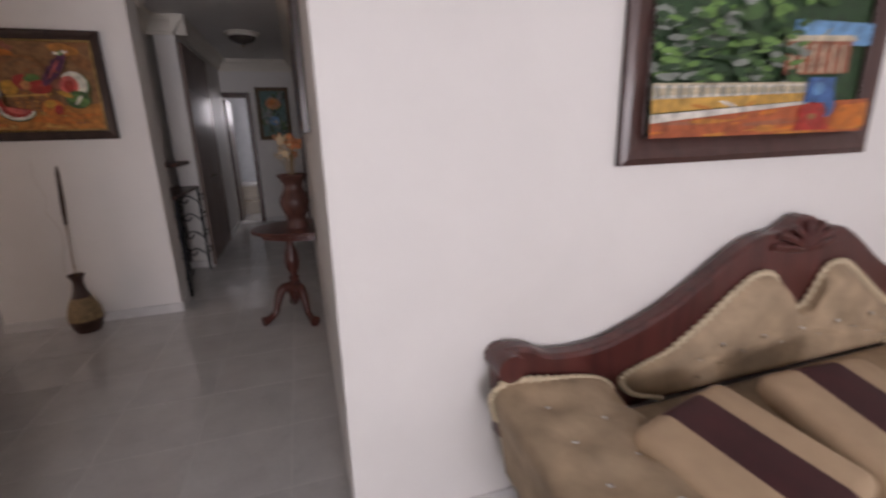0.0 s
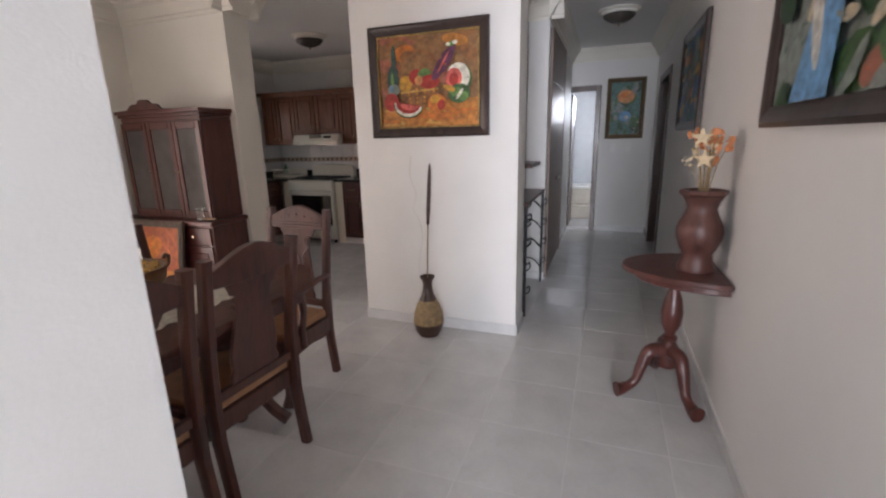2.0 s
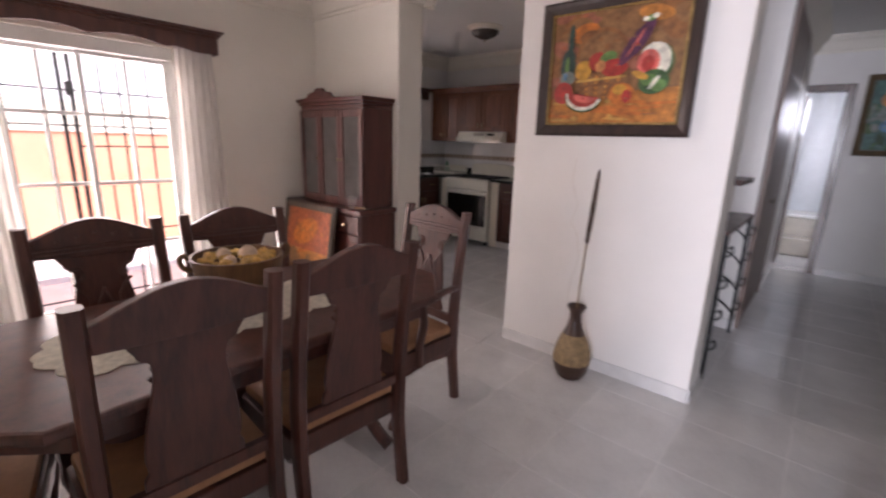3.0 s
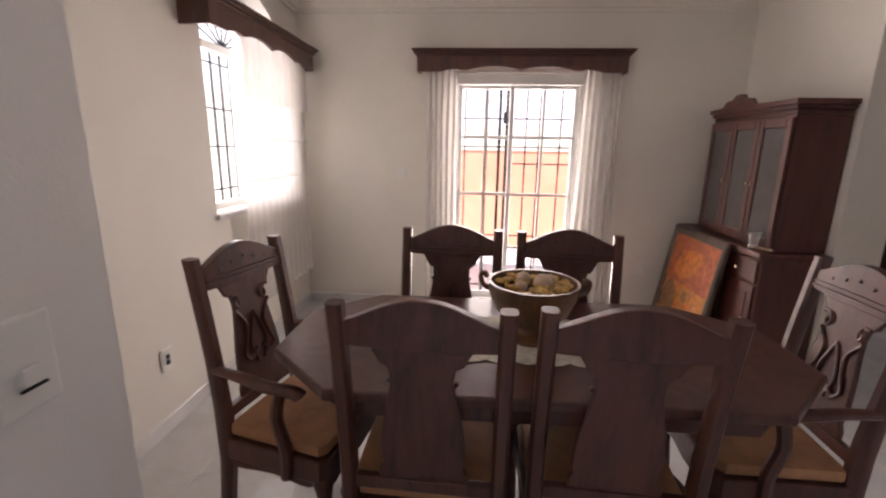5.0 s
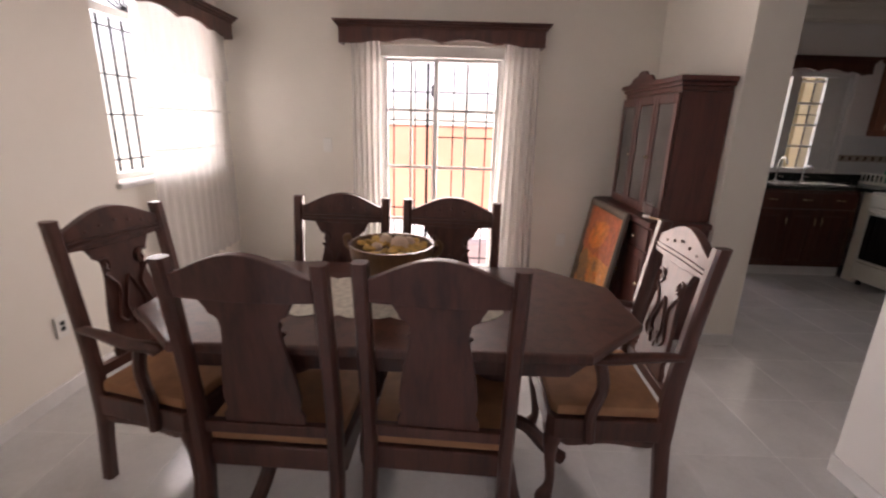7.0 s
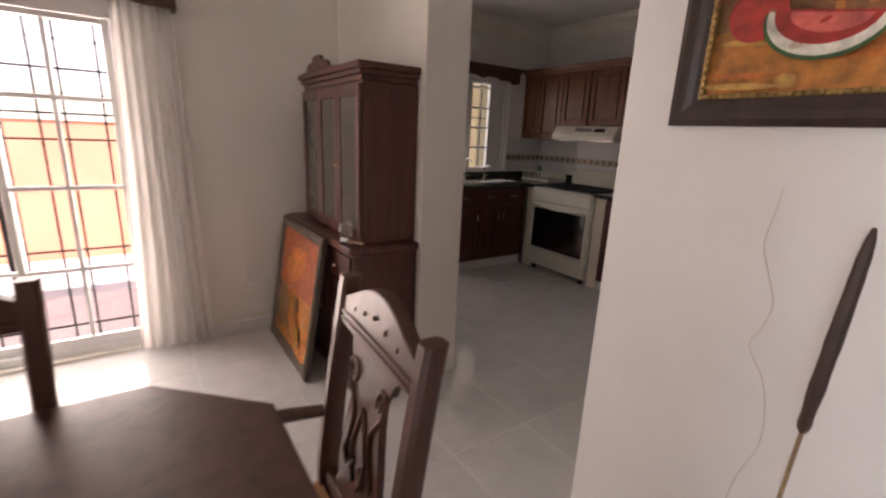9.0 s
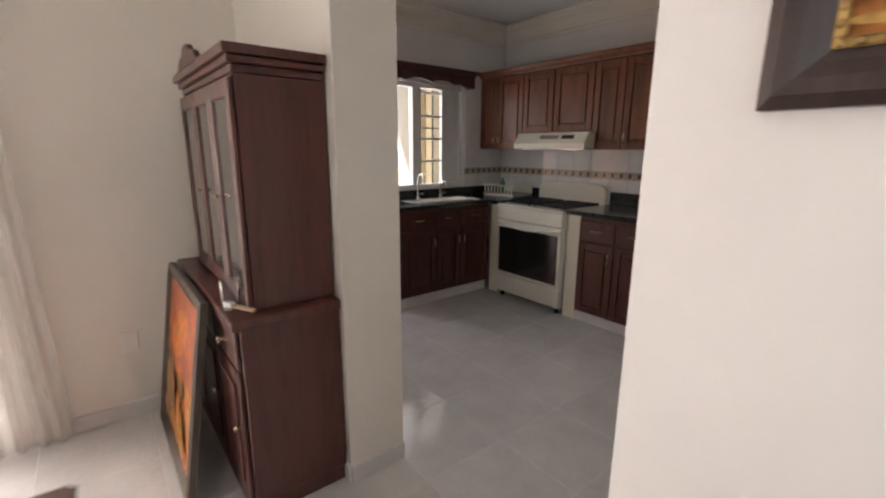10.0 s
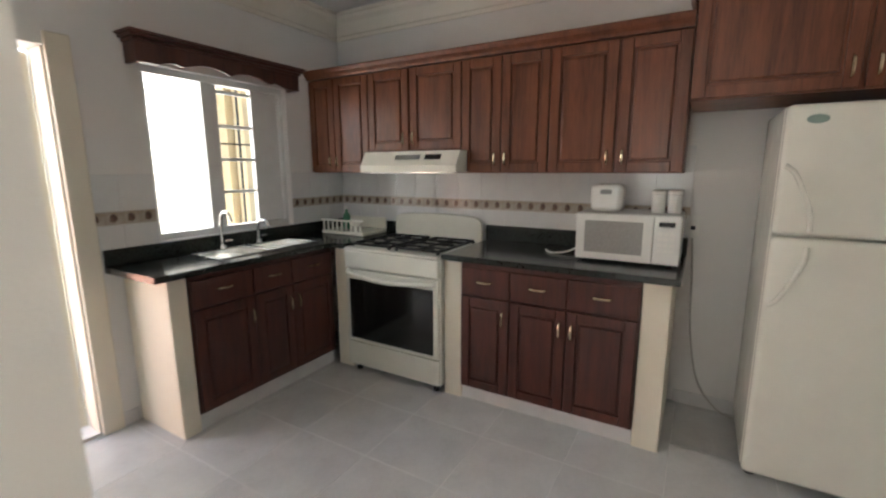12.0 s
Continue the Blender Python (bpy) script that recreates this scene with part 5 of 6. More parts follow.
def wall_plate(label, m, kind_name="light_switch", slots=1):
    s = thing(kind_name, m, label, kind_name.replace("_", " "))
    part("plate", B(-0.038, -0.010, -0.06, 0.038, 0, 0.06, 0.004), M_PLASTIC, s)
    for k in range(slots):
        part("rocker", B(-0.012, -0.016, -0.025 + 0.03 * k, 0.012, -0.0105, -0.002 + 0.03 * k, 0.002), M_PLASTIC if kind_name == "light_switch" else M_BLACK, s)
    return s


sw = wall_plate("white plastic light switch on the wall end", pose(0.406, 3.532, 1.185, 0, 0, 180))
part("slot", B(-0.016, -0.0168, -0.029, 0.016, -0.0125, -0.0265), M_BLACK, sw)
wall_plate("white plastic light switch beside the patio door", pose(W_DIN + 0.001, 3.42, 1.215, 0, 0, 90))
wall_plate("small white light switch at the end of the hallway", pose(1.19, END - 0.001, 1.27))
wall_plate("small white light switch at the end of the hallway", pose(1.40, END - 0.001, 1.27))
wall_plate("cream wall socket low on the dining room wall", pose(-1.09, S_DIN + 0.001, 0.376, 0, 0, 180), "wall_socket", 2)
wall_plate("cream wall socket beside the hutch", pose(W_DIN + 0.001, 5.55, 0.42, 0, 0, 90), "wall_socket", 0)
cable = thing("thin_cable", pose(0, 0, 0), "thin beige cable hanging loosely down the white wall", "cable")
part("wire", sweep(bmesh.new(), smooth_line([(-0.255, 6.214, 1.34), (-0.262, 6.213, 1.27), (-0.268, 6.212, 1.20), (-0.245, 6.213, 1.13), (-0.222, 6.213, 1.06), (-0.235, 6.213, 0.99), (-0.25, 6.213, 0.94), (-0.20, 6.213, 0.85), (-0.18, 6.213, 0.7), (-0.22, 6.213, 0.5), (-0.20, 6.205, 0.09)], 6), 0.0016, 5), plain("pale_cable", (0.66, 0.61, 0.54), 0.6), cable)

# ---- living room: sofa ----
M_SOFAWOOD = wood("carved_sofa_wood", (0.042, 0.010, 0.009), (0.105, 0.025, 0.020), 0.28)
sofa = thing("carved_sofa", pose(2.225, 3.385, 0), "carved mahogany sofa with buttoned beige velvet and cream piping", "sofa")
crest_top = smooth_line([(0.0, 0.88), (0.03, 0.925), (0.10, 0.915), (0.16, 0.885), (0.30, 0.88), (0.45, 0.925), (0.60, 1.0), (0.75, 1.10), (0.85, 1.145), (0.93, 1.155), (1.02, 1.20), (1.12, 1.16), (1.20, 1.145), (1.28, 1.10), (1.42, 1.0), (1.58, 0.925), (1.72, 0.88), (1.86, 0.885), (1.93, 0.915), (2.0, 0.925), (2.03, 0.88)], 4)
crest_bot = [(2.02, 0.45), (0.01, 0.45)]
part("back_frame", prism(bmesh.new(), list(crest_top) + crest_bot, -0.07, 0.0, "xz", 0.012), M_SOFAWOOD, sofa, "carved mahogany crest")
for x in (0.03, 2.0):
    part("scroll", sweep(bmesh.new(), [(x, -0.11, 0.885), (x, 0.01, 0.885)], 0.038, 12), M_SOFAWOOD, sofa, smooth=True)
for k in range(7):
    a = math.pi * k / 6
    part("carved_petal", sweep(bmesh.new(), smooth_line([(1.015, -0.072, 1.09), (1.015 + 0.06 * math.cos(a), -0.085, 1.10 + 0.05 * math.sin(a)), (1.015 + 0.13 * math.cos(a), -0.075, 1.11 + 0.07 * math.sin(a))], 4), 0.013, 6), M_SOFAWOOD, sofa, smooth=True)
pad_half = smooth_line([(0.52, 0.47), (0.42, 0.55), (0.375, 0.68), (0.43, 0.76), (0.62, 0.885), (0.76, 0.99), (0.83, 1.03), (0.90, 1.02), (0.945, 0.95), (0.975, 0.905), (1.015, 0.89)], 5)
pad_line = [(x, z) for x, z in pad_half] + [(2.03 - x, z) for x, z in reversed(pad_half[:-1])]


def padded(line, y0, depth, buttons, plane="xz", inner=6):
    """A stuffed panel: rings shrink to the middle and bulge, with button dimples."""
    bm = bmesh.new()
    cx = sum(p[0] for p in line) / len(line)
    cz = sum(p[1] for p in line) / len(line)
    rings = []
    for k in range(inner + 1):
        s = 1 - k / (inner + 0.6)
        b = math.sin(min(1, (1 - s) * 3.2) * math.pi / 2) * depth
        row = []
        for x, z in line:
            px, pz = cx + (x - cx) * s, cz + (z - cz) * (s * 0.9 + 0.1 * s * s)
            dd = b
            for bx, bz in buttons:
                r = math.hypot(px - bx, pz - bz)
                dd -= 0.022 * math.exp(-(r / 0.035) ** 2)
            row.append(bm.verts.new((px, y0 - dd, pz)))
        rings.append(row)
    n = len(line)
    for A, C in zip(rings, rings[1:]):
        for i in range(n - 1):
            bm.faces.new((A[i], A[i + 1], C[i + 1], C[i]))
        bm.faces.new((A[n - 1], A[0], C[0], C[n - 1]))
    bm.faces.new(rings[-1])
    bmesh.ops.recalc_face_normals(bm, faces=bm.faces)
    return bm


studs = [(0.62 + 0.16 * k + 0.08 * (r % 2), 0.62 + 0.07 * r) for r in range(4) for k in range(6) if 0.55 < 0.62 + 0.16 * k + 0.08 * (r % 2) < 1.55]
back_pad = part("back_pad", padded(pad_line, -0.072, 0.06, studs, inner=12), M_VELVET, sofa, "buttoned beige velvet", smooth=True)


def beaded_cord(line, step=0.026):
    """A thin cord with a row of loops along it, evenly spaced."""
    bm = sweep(bmesh.new(), line, 0.007, 7)
    left = 0.0
    for p, q in zip(line, line[1:]):
        p, q = Vector(p), Vector(q)
        d = (q - p).length
        while left < d:
            bmesh.ops.create_icosphere(bm, subdivisions=1, radius=0.0135, matrix=Matrix.Translation(p.lerp(q, left / d)))
            left += step
        left -= d
    return bm


bm = beaded_cord([(x, -0.082, z) for x, z in pad_line])
part("piping", bm, M_CORD, back_pad, "cream looped cord piping", smooth=True)
for x, z in studs:
    bm = bmesh.new()
    bmesh.ops.create_icosphere(bm, subdivisions=1, radius=0.011, matrix=Matrix.Translation((x, -0.118, z)))
    part("button", bm, M_CHROME, back_pad)
part("base", B(0.06, -0.86, 0.10, 1.97, -0.07, 0.30, 0.02), M_VELVET, sofa)
part("seat", B(0.30, -0.88, 0.31, 1.73, -0.085, 0.485, 0.05, 4), M_VELVET, sofa, "beige velvet seat cushion", smooth=True)
for s in (0, 1):
    xa = 0.0 if s == 0 else 2.03
    sg = 1 if s == 0 else -1
    prof = smooth_line([(xa + sg * 0.02, 0.30), (xa - sg * 0.0, 0.55), (xa - sg * 0.02, 0.77), (xa + sg * 0.01, 0.835), (xa + sg * 0.10, 0.83), (xa + sg * 0.24, 0.79), (xa + sg * 0.32, 0.70), (xa + sg * 0.37, 0.46), (xa + sg * 0.36, 0.31)], 4)
    # stuffed arm: the profile drawn out to the front, pulled in at each button
    spots = [(u, -0.20 - 0.15 * q - 0.075 * (r % 2)) for r, u in enumerate((0.50, 0.62, 0.74)) for q in range(4)]

    def arm_point(u, y):
        f = u * (len(prof) - 1)
        k = min(int(f), len(prof) - 2)
        x = prof[k][0] * (1 - f + k) + prof[k + 1][0] * (f - k)
        z = prof[k][1] * (1 - f + k) + prof[k + 1][1] * (f - k)
        dent = sum(0.042 * math.exp(-((u - a) / 0.045) ** 2 - ((y - b) / 0.038) ** 2) for a, b in spots)
        crease = 0.006 * math.cos((y + 0.20) / 0.075 * math.pi) * math.exp(-((u - 0.62) / 0.16) ** 2)
        x, z = x - sg * (dent + crease) * (0.9 if u > 0.6 else 0.3), z - (dent + crease) * 0.8
        if z > 0.4:
            z -= 0.16 * (-y - 0.09) * (z - 0.4) / 0.4
        return (x, y, z)

    bm = bmesh.new()
    rows = [[bm.verts.new(arm_point(i / 48, -0.09 - 0.75 * j / 40)) for i in range(49)] for j in range(41)]
    for A, C in zip(rows, rows[1:]):
        for k in range(48):
            bm.faces.new((A[k], A[k + 1], C[k + 1], C[k]))
        bm.faces.new((A[48], A[0], C[0], C[48]))
    bm.faces.new(rows[0])
    bm.faces.new(list(reversed(rows[-1])))
    bmesh.ops.recalc_face_normals(bm, faces=bm.faces)
    arm = part("arm", bm, M_VELVET, sofa, "buttoned beige velvet arm", smooth=True)
    pts = [p for p in prof if p[1] > 0.60]
    part("piping", beaded_cord([(x, -0.093, z + 0.006) for x, z in pts]), M_CORD, arm, smooth=True)
    for a, b in spots:
        bm = bmesh.new()
        bmesh.ops.create_icosphere(bm, subdivisions=1, radius=0.010, matrix=Matrix.Translation(arm_point(a, b)))
        part("button", bm, M_CHROME, arm)
    for y in (-0.80, -0.12):
        part("foot", lathe(bmesh.new(), [(0, 0), (0.03, 0), (0.045, 0.04), (0.035, 0.08), (0.04, 0.099), (0, 0.099)], 14, (xa + sg * 0.12, y, 0)), M_SOFAWOOD, sofa, smooth=True)
# a long low settee: widened, its arms and seat set lower than its crest
for o in sofa.children_recursive:
    for v in o.data.vertices:
        z = v.co.z
        for (a, b), (c, d) in (((0, 0), (0.485, 0.42)), ((0.485, 0.42), (0.83, 0.61)), ((0.83, 0.61), (0.925, 0.735)), ((0.925, 0.735), (1.3, 1.22))):
            if a <= z <= c:
                v.co.z = b + (d - b) * (z - a) / (c - a)
                break
        v.co.x *= 1.36
        v.co.y *= 1.05
for k, (x, y, rz, tilt) in enumerate([(2.79, 2.83, 14, 10), (3.34, 2.84, -4, 12)]):
    p = thing("throw_pillow", pose(x, y, 0.515, tilt, 0, rz), "peach and maroon striped throw pillow lying on the sofa", "pillow", "pillows on the sofa")
    bm = B(-0.24, -0.23, -0.055, 0.24, 0.23, 0.055, 0.045, 4)
    part("cushion", bm, M_PEACH, p, smooth=True)
    part("stripe", B(-0.13, -0.232, -0.0565, 0.13, 0.232, 0.0565, 0.045, 4), M_MAROON, p, "maroon velvet stripe", smooth=True)

# ---- kitchen ----
def cab_door(parent, x0, z0, x1, z1, name="door", mat_=None, thick=0.02, panel=True):
    """A raised-panel door in the x-z plane with its back at y=0, facing -y."""
    mat_ = mat_ or M_CAB
    bm = bmesh.new()
    w = min(0.055, (x1 - x0) * 0.22)
    for q in [(x0, z0, x0 + w, z1), (x1 - w, z0, x1, z1), (x0 + w + 0.0005, z0, x1 - w - 0.0005, z0 + w), (x0 + w + 0.0005, z1 - w, x1 - w - 0.0005, z1)]:
        box(bm, q[0], -thick, q[1], q[2], 0, q[3], 0.004)
    d = part(name, bm, mat_, parent)
    if panel:
        part("panel", B(x0 + w + 0.012, -thick + 0.001, z0 + w + 0.012, x1 - w - 0.012, -0.004, z1 - w - 0.012, 0.009, 2), mat_, d)
        part("backing", B(x0 + w - 0.005, -0.006, z0 + w - 0.005, x1 - w + 0.005, -0.001, z1 - w + 0.005), mat_, d)
    return d


def pull(parent, x, z, y, vertical=True, L=0.10):
    if vertical:
        path = [(x, y, z - L / 2), (x, y - 0.022, z - L * 0.32), (x, y - 0.026, z), (x, y - 0.022, z + L * 0.32), (x, y, z + L / 2)]
    else:
        path = [(x - L / 2, y, z), (x - L * 0.32, y - 0.022, z), (x, y - 0.026, z), (x + L * 0.32, y - 0.022, z), (x + L / 2, y, z)]
    n = smooth_line(path, 4)
    return part("handle", sweep(bmesh.new(), n, [0.004 + 0.004 * math.sin(math.pi * k / (len(n) - 1)) for k in range(len(n))], 8), M_BRASS, parent, "pale metal pull", smooth=True)


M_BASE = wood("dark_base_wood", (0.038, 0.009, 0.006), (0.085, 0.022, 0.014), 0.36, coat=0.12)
# masonry piers and plinth that carry the worktop
pier = thing("counter_piers", pose(0, 0, 0), "white plastered masonry piers and plinth under the worktop", "counter base")
for q in [(-2.540, 8.60, 0, -2.42, 9.23, 0.898), (-1.40, 8.60, 0, -1.27, 9.23, 0.898), (-3.46, 8.60, 0, -3.326, 9.23, 0.898), (-3.94, 7.44, 0, -3.50, 7.54, 0.898)]:
    part("pier", B(*q, 0.006), M_CREAM, pier)
part("plinth", B(-2.418, 8.615, 0, -1.402, 9.2, 0.088, 0.004), M_SKIRT, pier)
part("plinth", B(-3.93, 7.543, 0, -3.515, 8.598, 0.098, 0.004), M_SKIRT, pier)

base_n = thing("base_cabinet", pose(0, 8.60, 0), "dark wooden base cabinet with three drawers and doors", "cabinet", "kitchen base cabinets")
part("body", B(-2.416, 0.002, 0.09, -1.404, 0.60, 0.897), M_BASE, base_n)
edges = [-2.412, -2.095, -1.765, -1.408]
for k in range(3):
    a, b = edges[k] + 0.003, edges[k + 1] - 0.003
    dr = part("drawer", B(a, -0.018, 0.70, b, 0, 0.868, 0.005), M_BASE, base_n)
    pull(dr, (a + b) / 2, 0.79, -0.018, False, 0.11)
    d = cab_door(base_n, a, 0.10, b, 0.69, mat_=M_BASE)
    pull(d, b - 0.035 if k == 0 else (b - 0.03 if k == 1 else a + 0.03), 0.58, -0.02)

base_w = thing("base_cabinet", pose(-3.50, 8.07, 0, 0, 0, 90), "dark wooden base cabinet under the sink", "cabinet", "kitchen base cabinets")
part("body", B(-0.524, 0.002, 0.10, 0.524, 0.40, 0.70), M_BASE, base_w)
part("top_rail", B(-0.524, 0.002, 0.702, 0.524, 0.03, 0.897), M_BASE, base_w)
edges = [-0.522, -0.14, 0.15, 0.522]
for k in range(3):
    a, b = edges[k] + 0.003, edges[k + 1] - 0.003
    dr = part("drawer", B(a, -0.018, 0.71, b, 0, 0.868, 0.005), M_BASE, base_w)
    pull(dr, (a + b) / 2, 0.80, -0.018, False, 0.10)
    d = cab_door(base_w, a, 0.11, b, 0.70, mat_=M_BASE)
    pull(d, b - 0.03 if k != 2 else a + 0.03, 0.58, -0.02)

top1 = thing("worktop", pose(0, 0, 0), "polished dark green granite worktop with a low splashback", "worktop")
bm = bmesh.new()
SX0, SX1, SY0, SY1 = -3.86, -3.58, 7.80, 8.52
for q in [(-3.948, 7.36, SX0, 9.235), (SX1, 7.36, -3.452, 9.235), (SX0, 7.36, SX1, SY0), (SX0, SY1, SX1, 9.235)]:
    box(bm, q[0], q[1], 0.90, q[2], q[3], 0.935)
box(bm, -3.452, 8.56, 0.90, -3.326, 9.235, 0.935)
part("slab", bm, M_GRANITE, top1)
part("slab", B(-2.542, 8.56, 0.90, -1.235, 9.235, 0.935, 0.006), M_GRANITE, top1)
part("splashback", B(-3.948, 7.36, 0.936, -3.93, 9.235, 1.025, 0.004), M_GRANITE, top1)
part("splashback", B(-3.929, 9.215, 0.936, -3.326, 9.236, 1.025, 0.004), M_GRANITE, top1)
part("splashback", B(-2.542, 9.215, 0.936, -1.235, 9.236, 1.045, 0.004), M_GRANITE, top1)

sink = thing("kitchen_sink", pose(0, 0, 0), "double stainless steel sink set into the worktop", "sink")
bm = bmesh.new()
for a, b in ((SY0 + 0.004, 8.14), (8.18, SY1 - 0.004)):
    x0, x1 = SX0 + 0.004, SX1 - 0.004
    top = [bm.verts.new(p) for p in ((x0, a, 0.937), (x1, a, 0.937), (x1, b, 0.937), (x0, b, 0.937))]
    low = [bm.verts.new(p) for p in ((x0 + 0.02, a + 0.02, 0.78), (x1 - 0.02, a + 0.02, 0.78), (x1 - 0.02, b - 0.02, 0.78), (x0 + 0.02, b - 0.02, 0.78))]
    for k in range(4):
        bm.faces.new((top[k], low[k], low[(k + 1) % 4], top[(k + 1) % 4]))
    bm.faces.new(low)
part("basin", bm, M_CHROME, sink, smooth=False)
bm = bmesh.new()
for q in [(SX0 - 0.012, SY0 - 0.012, SX0 + 0.004, SY1 + 0.012), (SX1 - 0.004, SY0 - 0.012, SX1 + 0.012, SY1 + 0.012), (SX0 + 0.005, SY0 - 0.012, SX1 - 0.005, SY0 + 0.004), (SX0 + 0.005, SY1 - 0.004, SX1 - 0.005, SY1 + 0.012), (SX0 + 0.005, 8.14, SX1 - 0.005, 8.18)]:
    box(bm, q[0], q[1], 0.936, q[2], q[3], 0.941, 0.002)
part("rim", bm, M_CHROME, sink)
for y, hh in ((8.02, 0.24), (8.30, 0.16)):
    tap = thing("kitchen_tap", pose(-3.90, y, 0.936), "chrome swan-neck kitchen tap behind the sink", "tap", "kitchen taps")
    part("base", lathe(bmesh.new(), [(0, 0), (0.024, 0), (0.024, 0.012), (0.015, 0.03), (0, 0.031)], 16), M_CHROME, tap, smooth=True)
    part("spout", sweep(bmesh.new(), smooth_line([(0, 0, 0.03), (0, 0, hh * 0.7), (0.03, 0, hh), (0.09, 0, hh), (0.12, 0, hh * 0.78)], 5), 0.010, 10), M_CHROME, tap, smooth=True)
    part("lever", B(-0.008, 0.02, 0.04, 0.008, 0.07, 0.055, 0.004), M_CHROME, tap)

rack = thing("dish_rack", pose(-3.62, 9.02, 0.936), "white plastic dish rack in the worktop corner", "dish rack")
part("tray", B(-0.24, -0.15, 0, 0.20, 0.15, 0.03, 0.008), M_OFFWHITE, rack)
for k in range(9):
    part("slat", B(-0.22 + 0.048 * k, -0.15, 0.031, -0.205 + 0.048 * k, -0.142, 0.105, 0.002), M_OFFWHITE, rack)
part("rail", B(-0.24, -0.152, 0.106, 0.20, -0.14, 0.122, 0.003), M_OFFWHITE, rack)
part("rail", B(-0.24, 0.14, 0.031, 0.20, 0.152, 0.122, 0.003), M_OFFWHITE, rack)
soap = thing("soap_bottle", pose(-3.70, 9.0, 0.968), "green plastic washing-up bottle in the dish rack", "bottle")
part("body", lathe(bmesh.new(), [(0, 0), (0.028, 0), (0.03, 0.01), (0.03, 0.11), (0.012, 0.135), (0.012, 0.16), (0, 0.161)], 16), plain("green_plastic", (0.06, 0.22, 0.12), 0.3), soap, smooth=True)
part("cap", lathe(bmesh.new(), [(0, 0.162), (0.010, 0.162), (0.008, 0.19), (0, 0.191)], 12), M_WHITE, soap)

cook = thing("gas_cooker", pose(-2.934, 8.545, 0), "off-white freestanding gas cooker with a black glass oven door", "cooker")
part("body", B(-0.382, 0.03, 0.05, 0.382, 0.66, 0.90, 0.006), M_OFFWHITE, cook)
od = part("oven_door", B(-0.38, 0, 0.24, 0.38, 0.028, 0.765, 0.008), M_OFFWHITE, cook)
part("window", B(-0.345, -0.003, 0.265, 0.345, -0.0005, 0.70, 0.001), M_BLKGLASS, od, "black glass panel")
part("handle", sweep(bmesh.new(), smooth_line([(-0.355, 0.0, 0.745), (-0.30, -0.03, 0.74), (0, -0.045, 0.72), (0.30, -0.03, 0.74), (0.355, 0, 0.745)], 6), 0.017, 10), M_OFFWHITE, od, smooth=True)
part("drawer", B(-0.38, 0, 0.06, 0.38, 0.028, 0.232, 0.008), M_OFFWHITE, cook)
part("control_panel", B(-0.382, -0.005, 0.775, 0.382, 0.028, 0.898, 0.010), M_OFFWHITE, cook)
part("hob", B(-0.382, -0.005, 0.901, 0.382, 0.60, 0.918, 0.006), M_OFFWHITE, cook)
for cx in (-0.19, 0.19):
    bm = bmesh.new()
    for x in (-0.16, 0, 0.16):
        box(bm, cx + x - 0.006, 0.05, 0.93, cx + x + 0.006, 0.55, 0.945)
    for y in (0.05, 0.17, 0.30, 0.43, 0.55):
        box(bm, cx - 0.165, y - 0.006, 0.932, cx + 0.165, y + 0.006, 0.947)
    for x in (-0.16, 0.16):
        for y in (0.05, 0.55):
            box(bm, cx + x - 0.008, y - 0.008, 0.919, cx + x + 0.008, y + 0.008, 0.931)
    part("grate", bm, M_BLACK, cook, "black iron pan supports")
    for y in (0.17, 0.43):
        part("burner", lathe(bmesh.new(), [(0.055, 0.9185), (0.05, 0.925), (0.03, 0.93), (0, 0.931)], 18, (cx, y, 0)), M_BLACK, cook)
gp = smooth_line([(-0.382, 0.919), (-0.382, 1.04), (-0.36, 1.085), (-0.28, 1.105), (0, 1.115), (0.28, 1.105), (0.36, 1.085), (0.382, 1.04), (0.382, 0.919)], 4)
part("backguard", prism(bmesh.new(), gp, 0.61, 0.65, "xz", 0.006), M_OFFWHITE, cook)
for x in (-0.33, 0.33):
    for y in (0.06, 0.60):
        part("foot", lathe(bmesh.new(), [(0, 0), (0.022, 0), (0.022, 0.049), (0, 0.049)], 10, (x, y, 0)), M_BLACK, cook)

hood = thing("range_hood", pose(-2.92, 9.235, 1.43), "cream enamel range hood under the wall cabinets", "range hood")
hp = [(0, 0), (-0.50, 0), (-0.50, 0.045), (-0.44, 0.14), (0, 0.14)]
part("body", prism(bmesh.new(), hp, -0.39, 0.39, "yz", 0.005), M_OFFWHITE, hood)
for x0, x1 in ((-0.10, 0.10), (0.14, 0.26)):
    bm = B(x0, -0.005, -0.018, x1, 0.002, 0.018, 0.001)
    bm.transform(pose(0, -0.468, 0.098, -32))
    part("control_strip", bm, M_BLKGLASS if x0 > 0 else M_CHROME, hood)
part("filter", B(-0.34, -0.44, -0.006, 0.34, -0.05, -0.001), M_CHROME, hood)

# wall cabinets
UCY = 8.90
def wall_cab(label, x0, x1, z0, z1, doors, y=UCY, depth=None):
    c = thing("wall_cabinet", pose(0, y, 0), label, "cabinet", "kitchen wall cabinets")
    part("body", B(x0, 0.001, z0, x1, (N_KIT - 0.003 - y), z1), M_CAB, c)
    for a, b, side in doors:
        d = cab_door(c, a + 0.003, z0 + 0.006, b - 0.003, z1 - 0.006)
        pull(d, b - 0.035 if side > 0 else a + 0.035, z0 + 0.09, -0.02, True, 0.09)
    return c


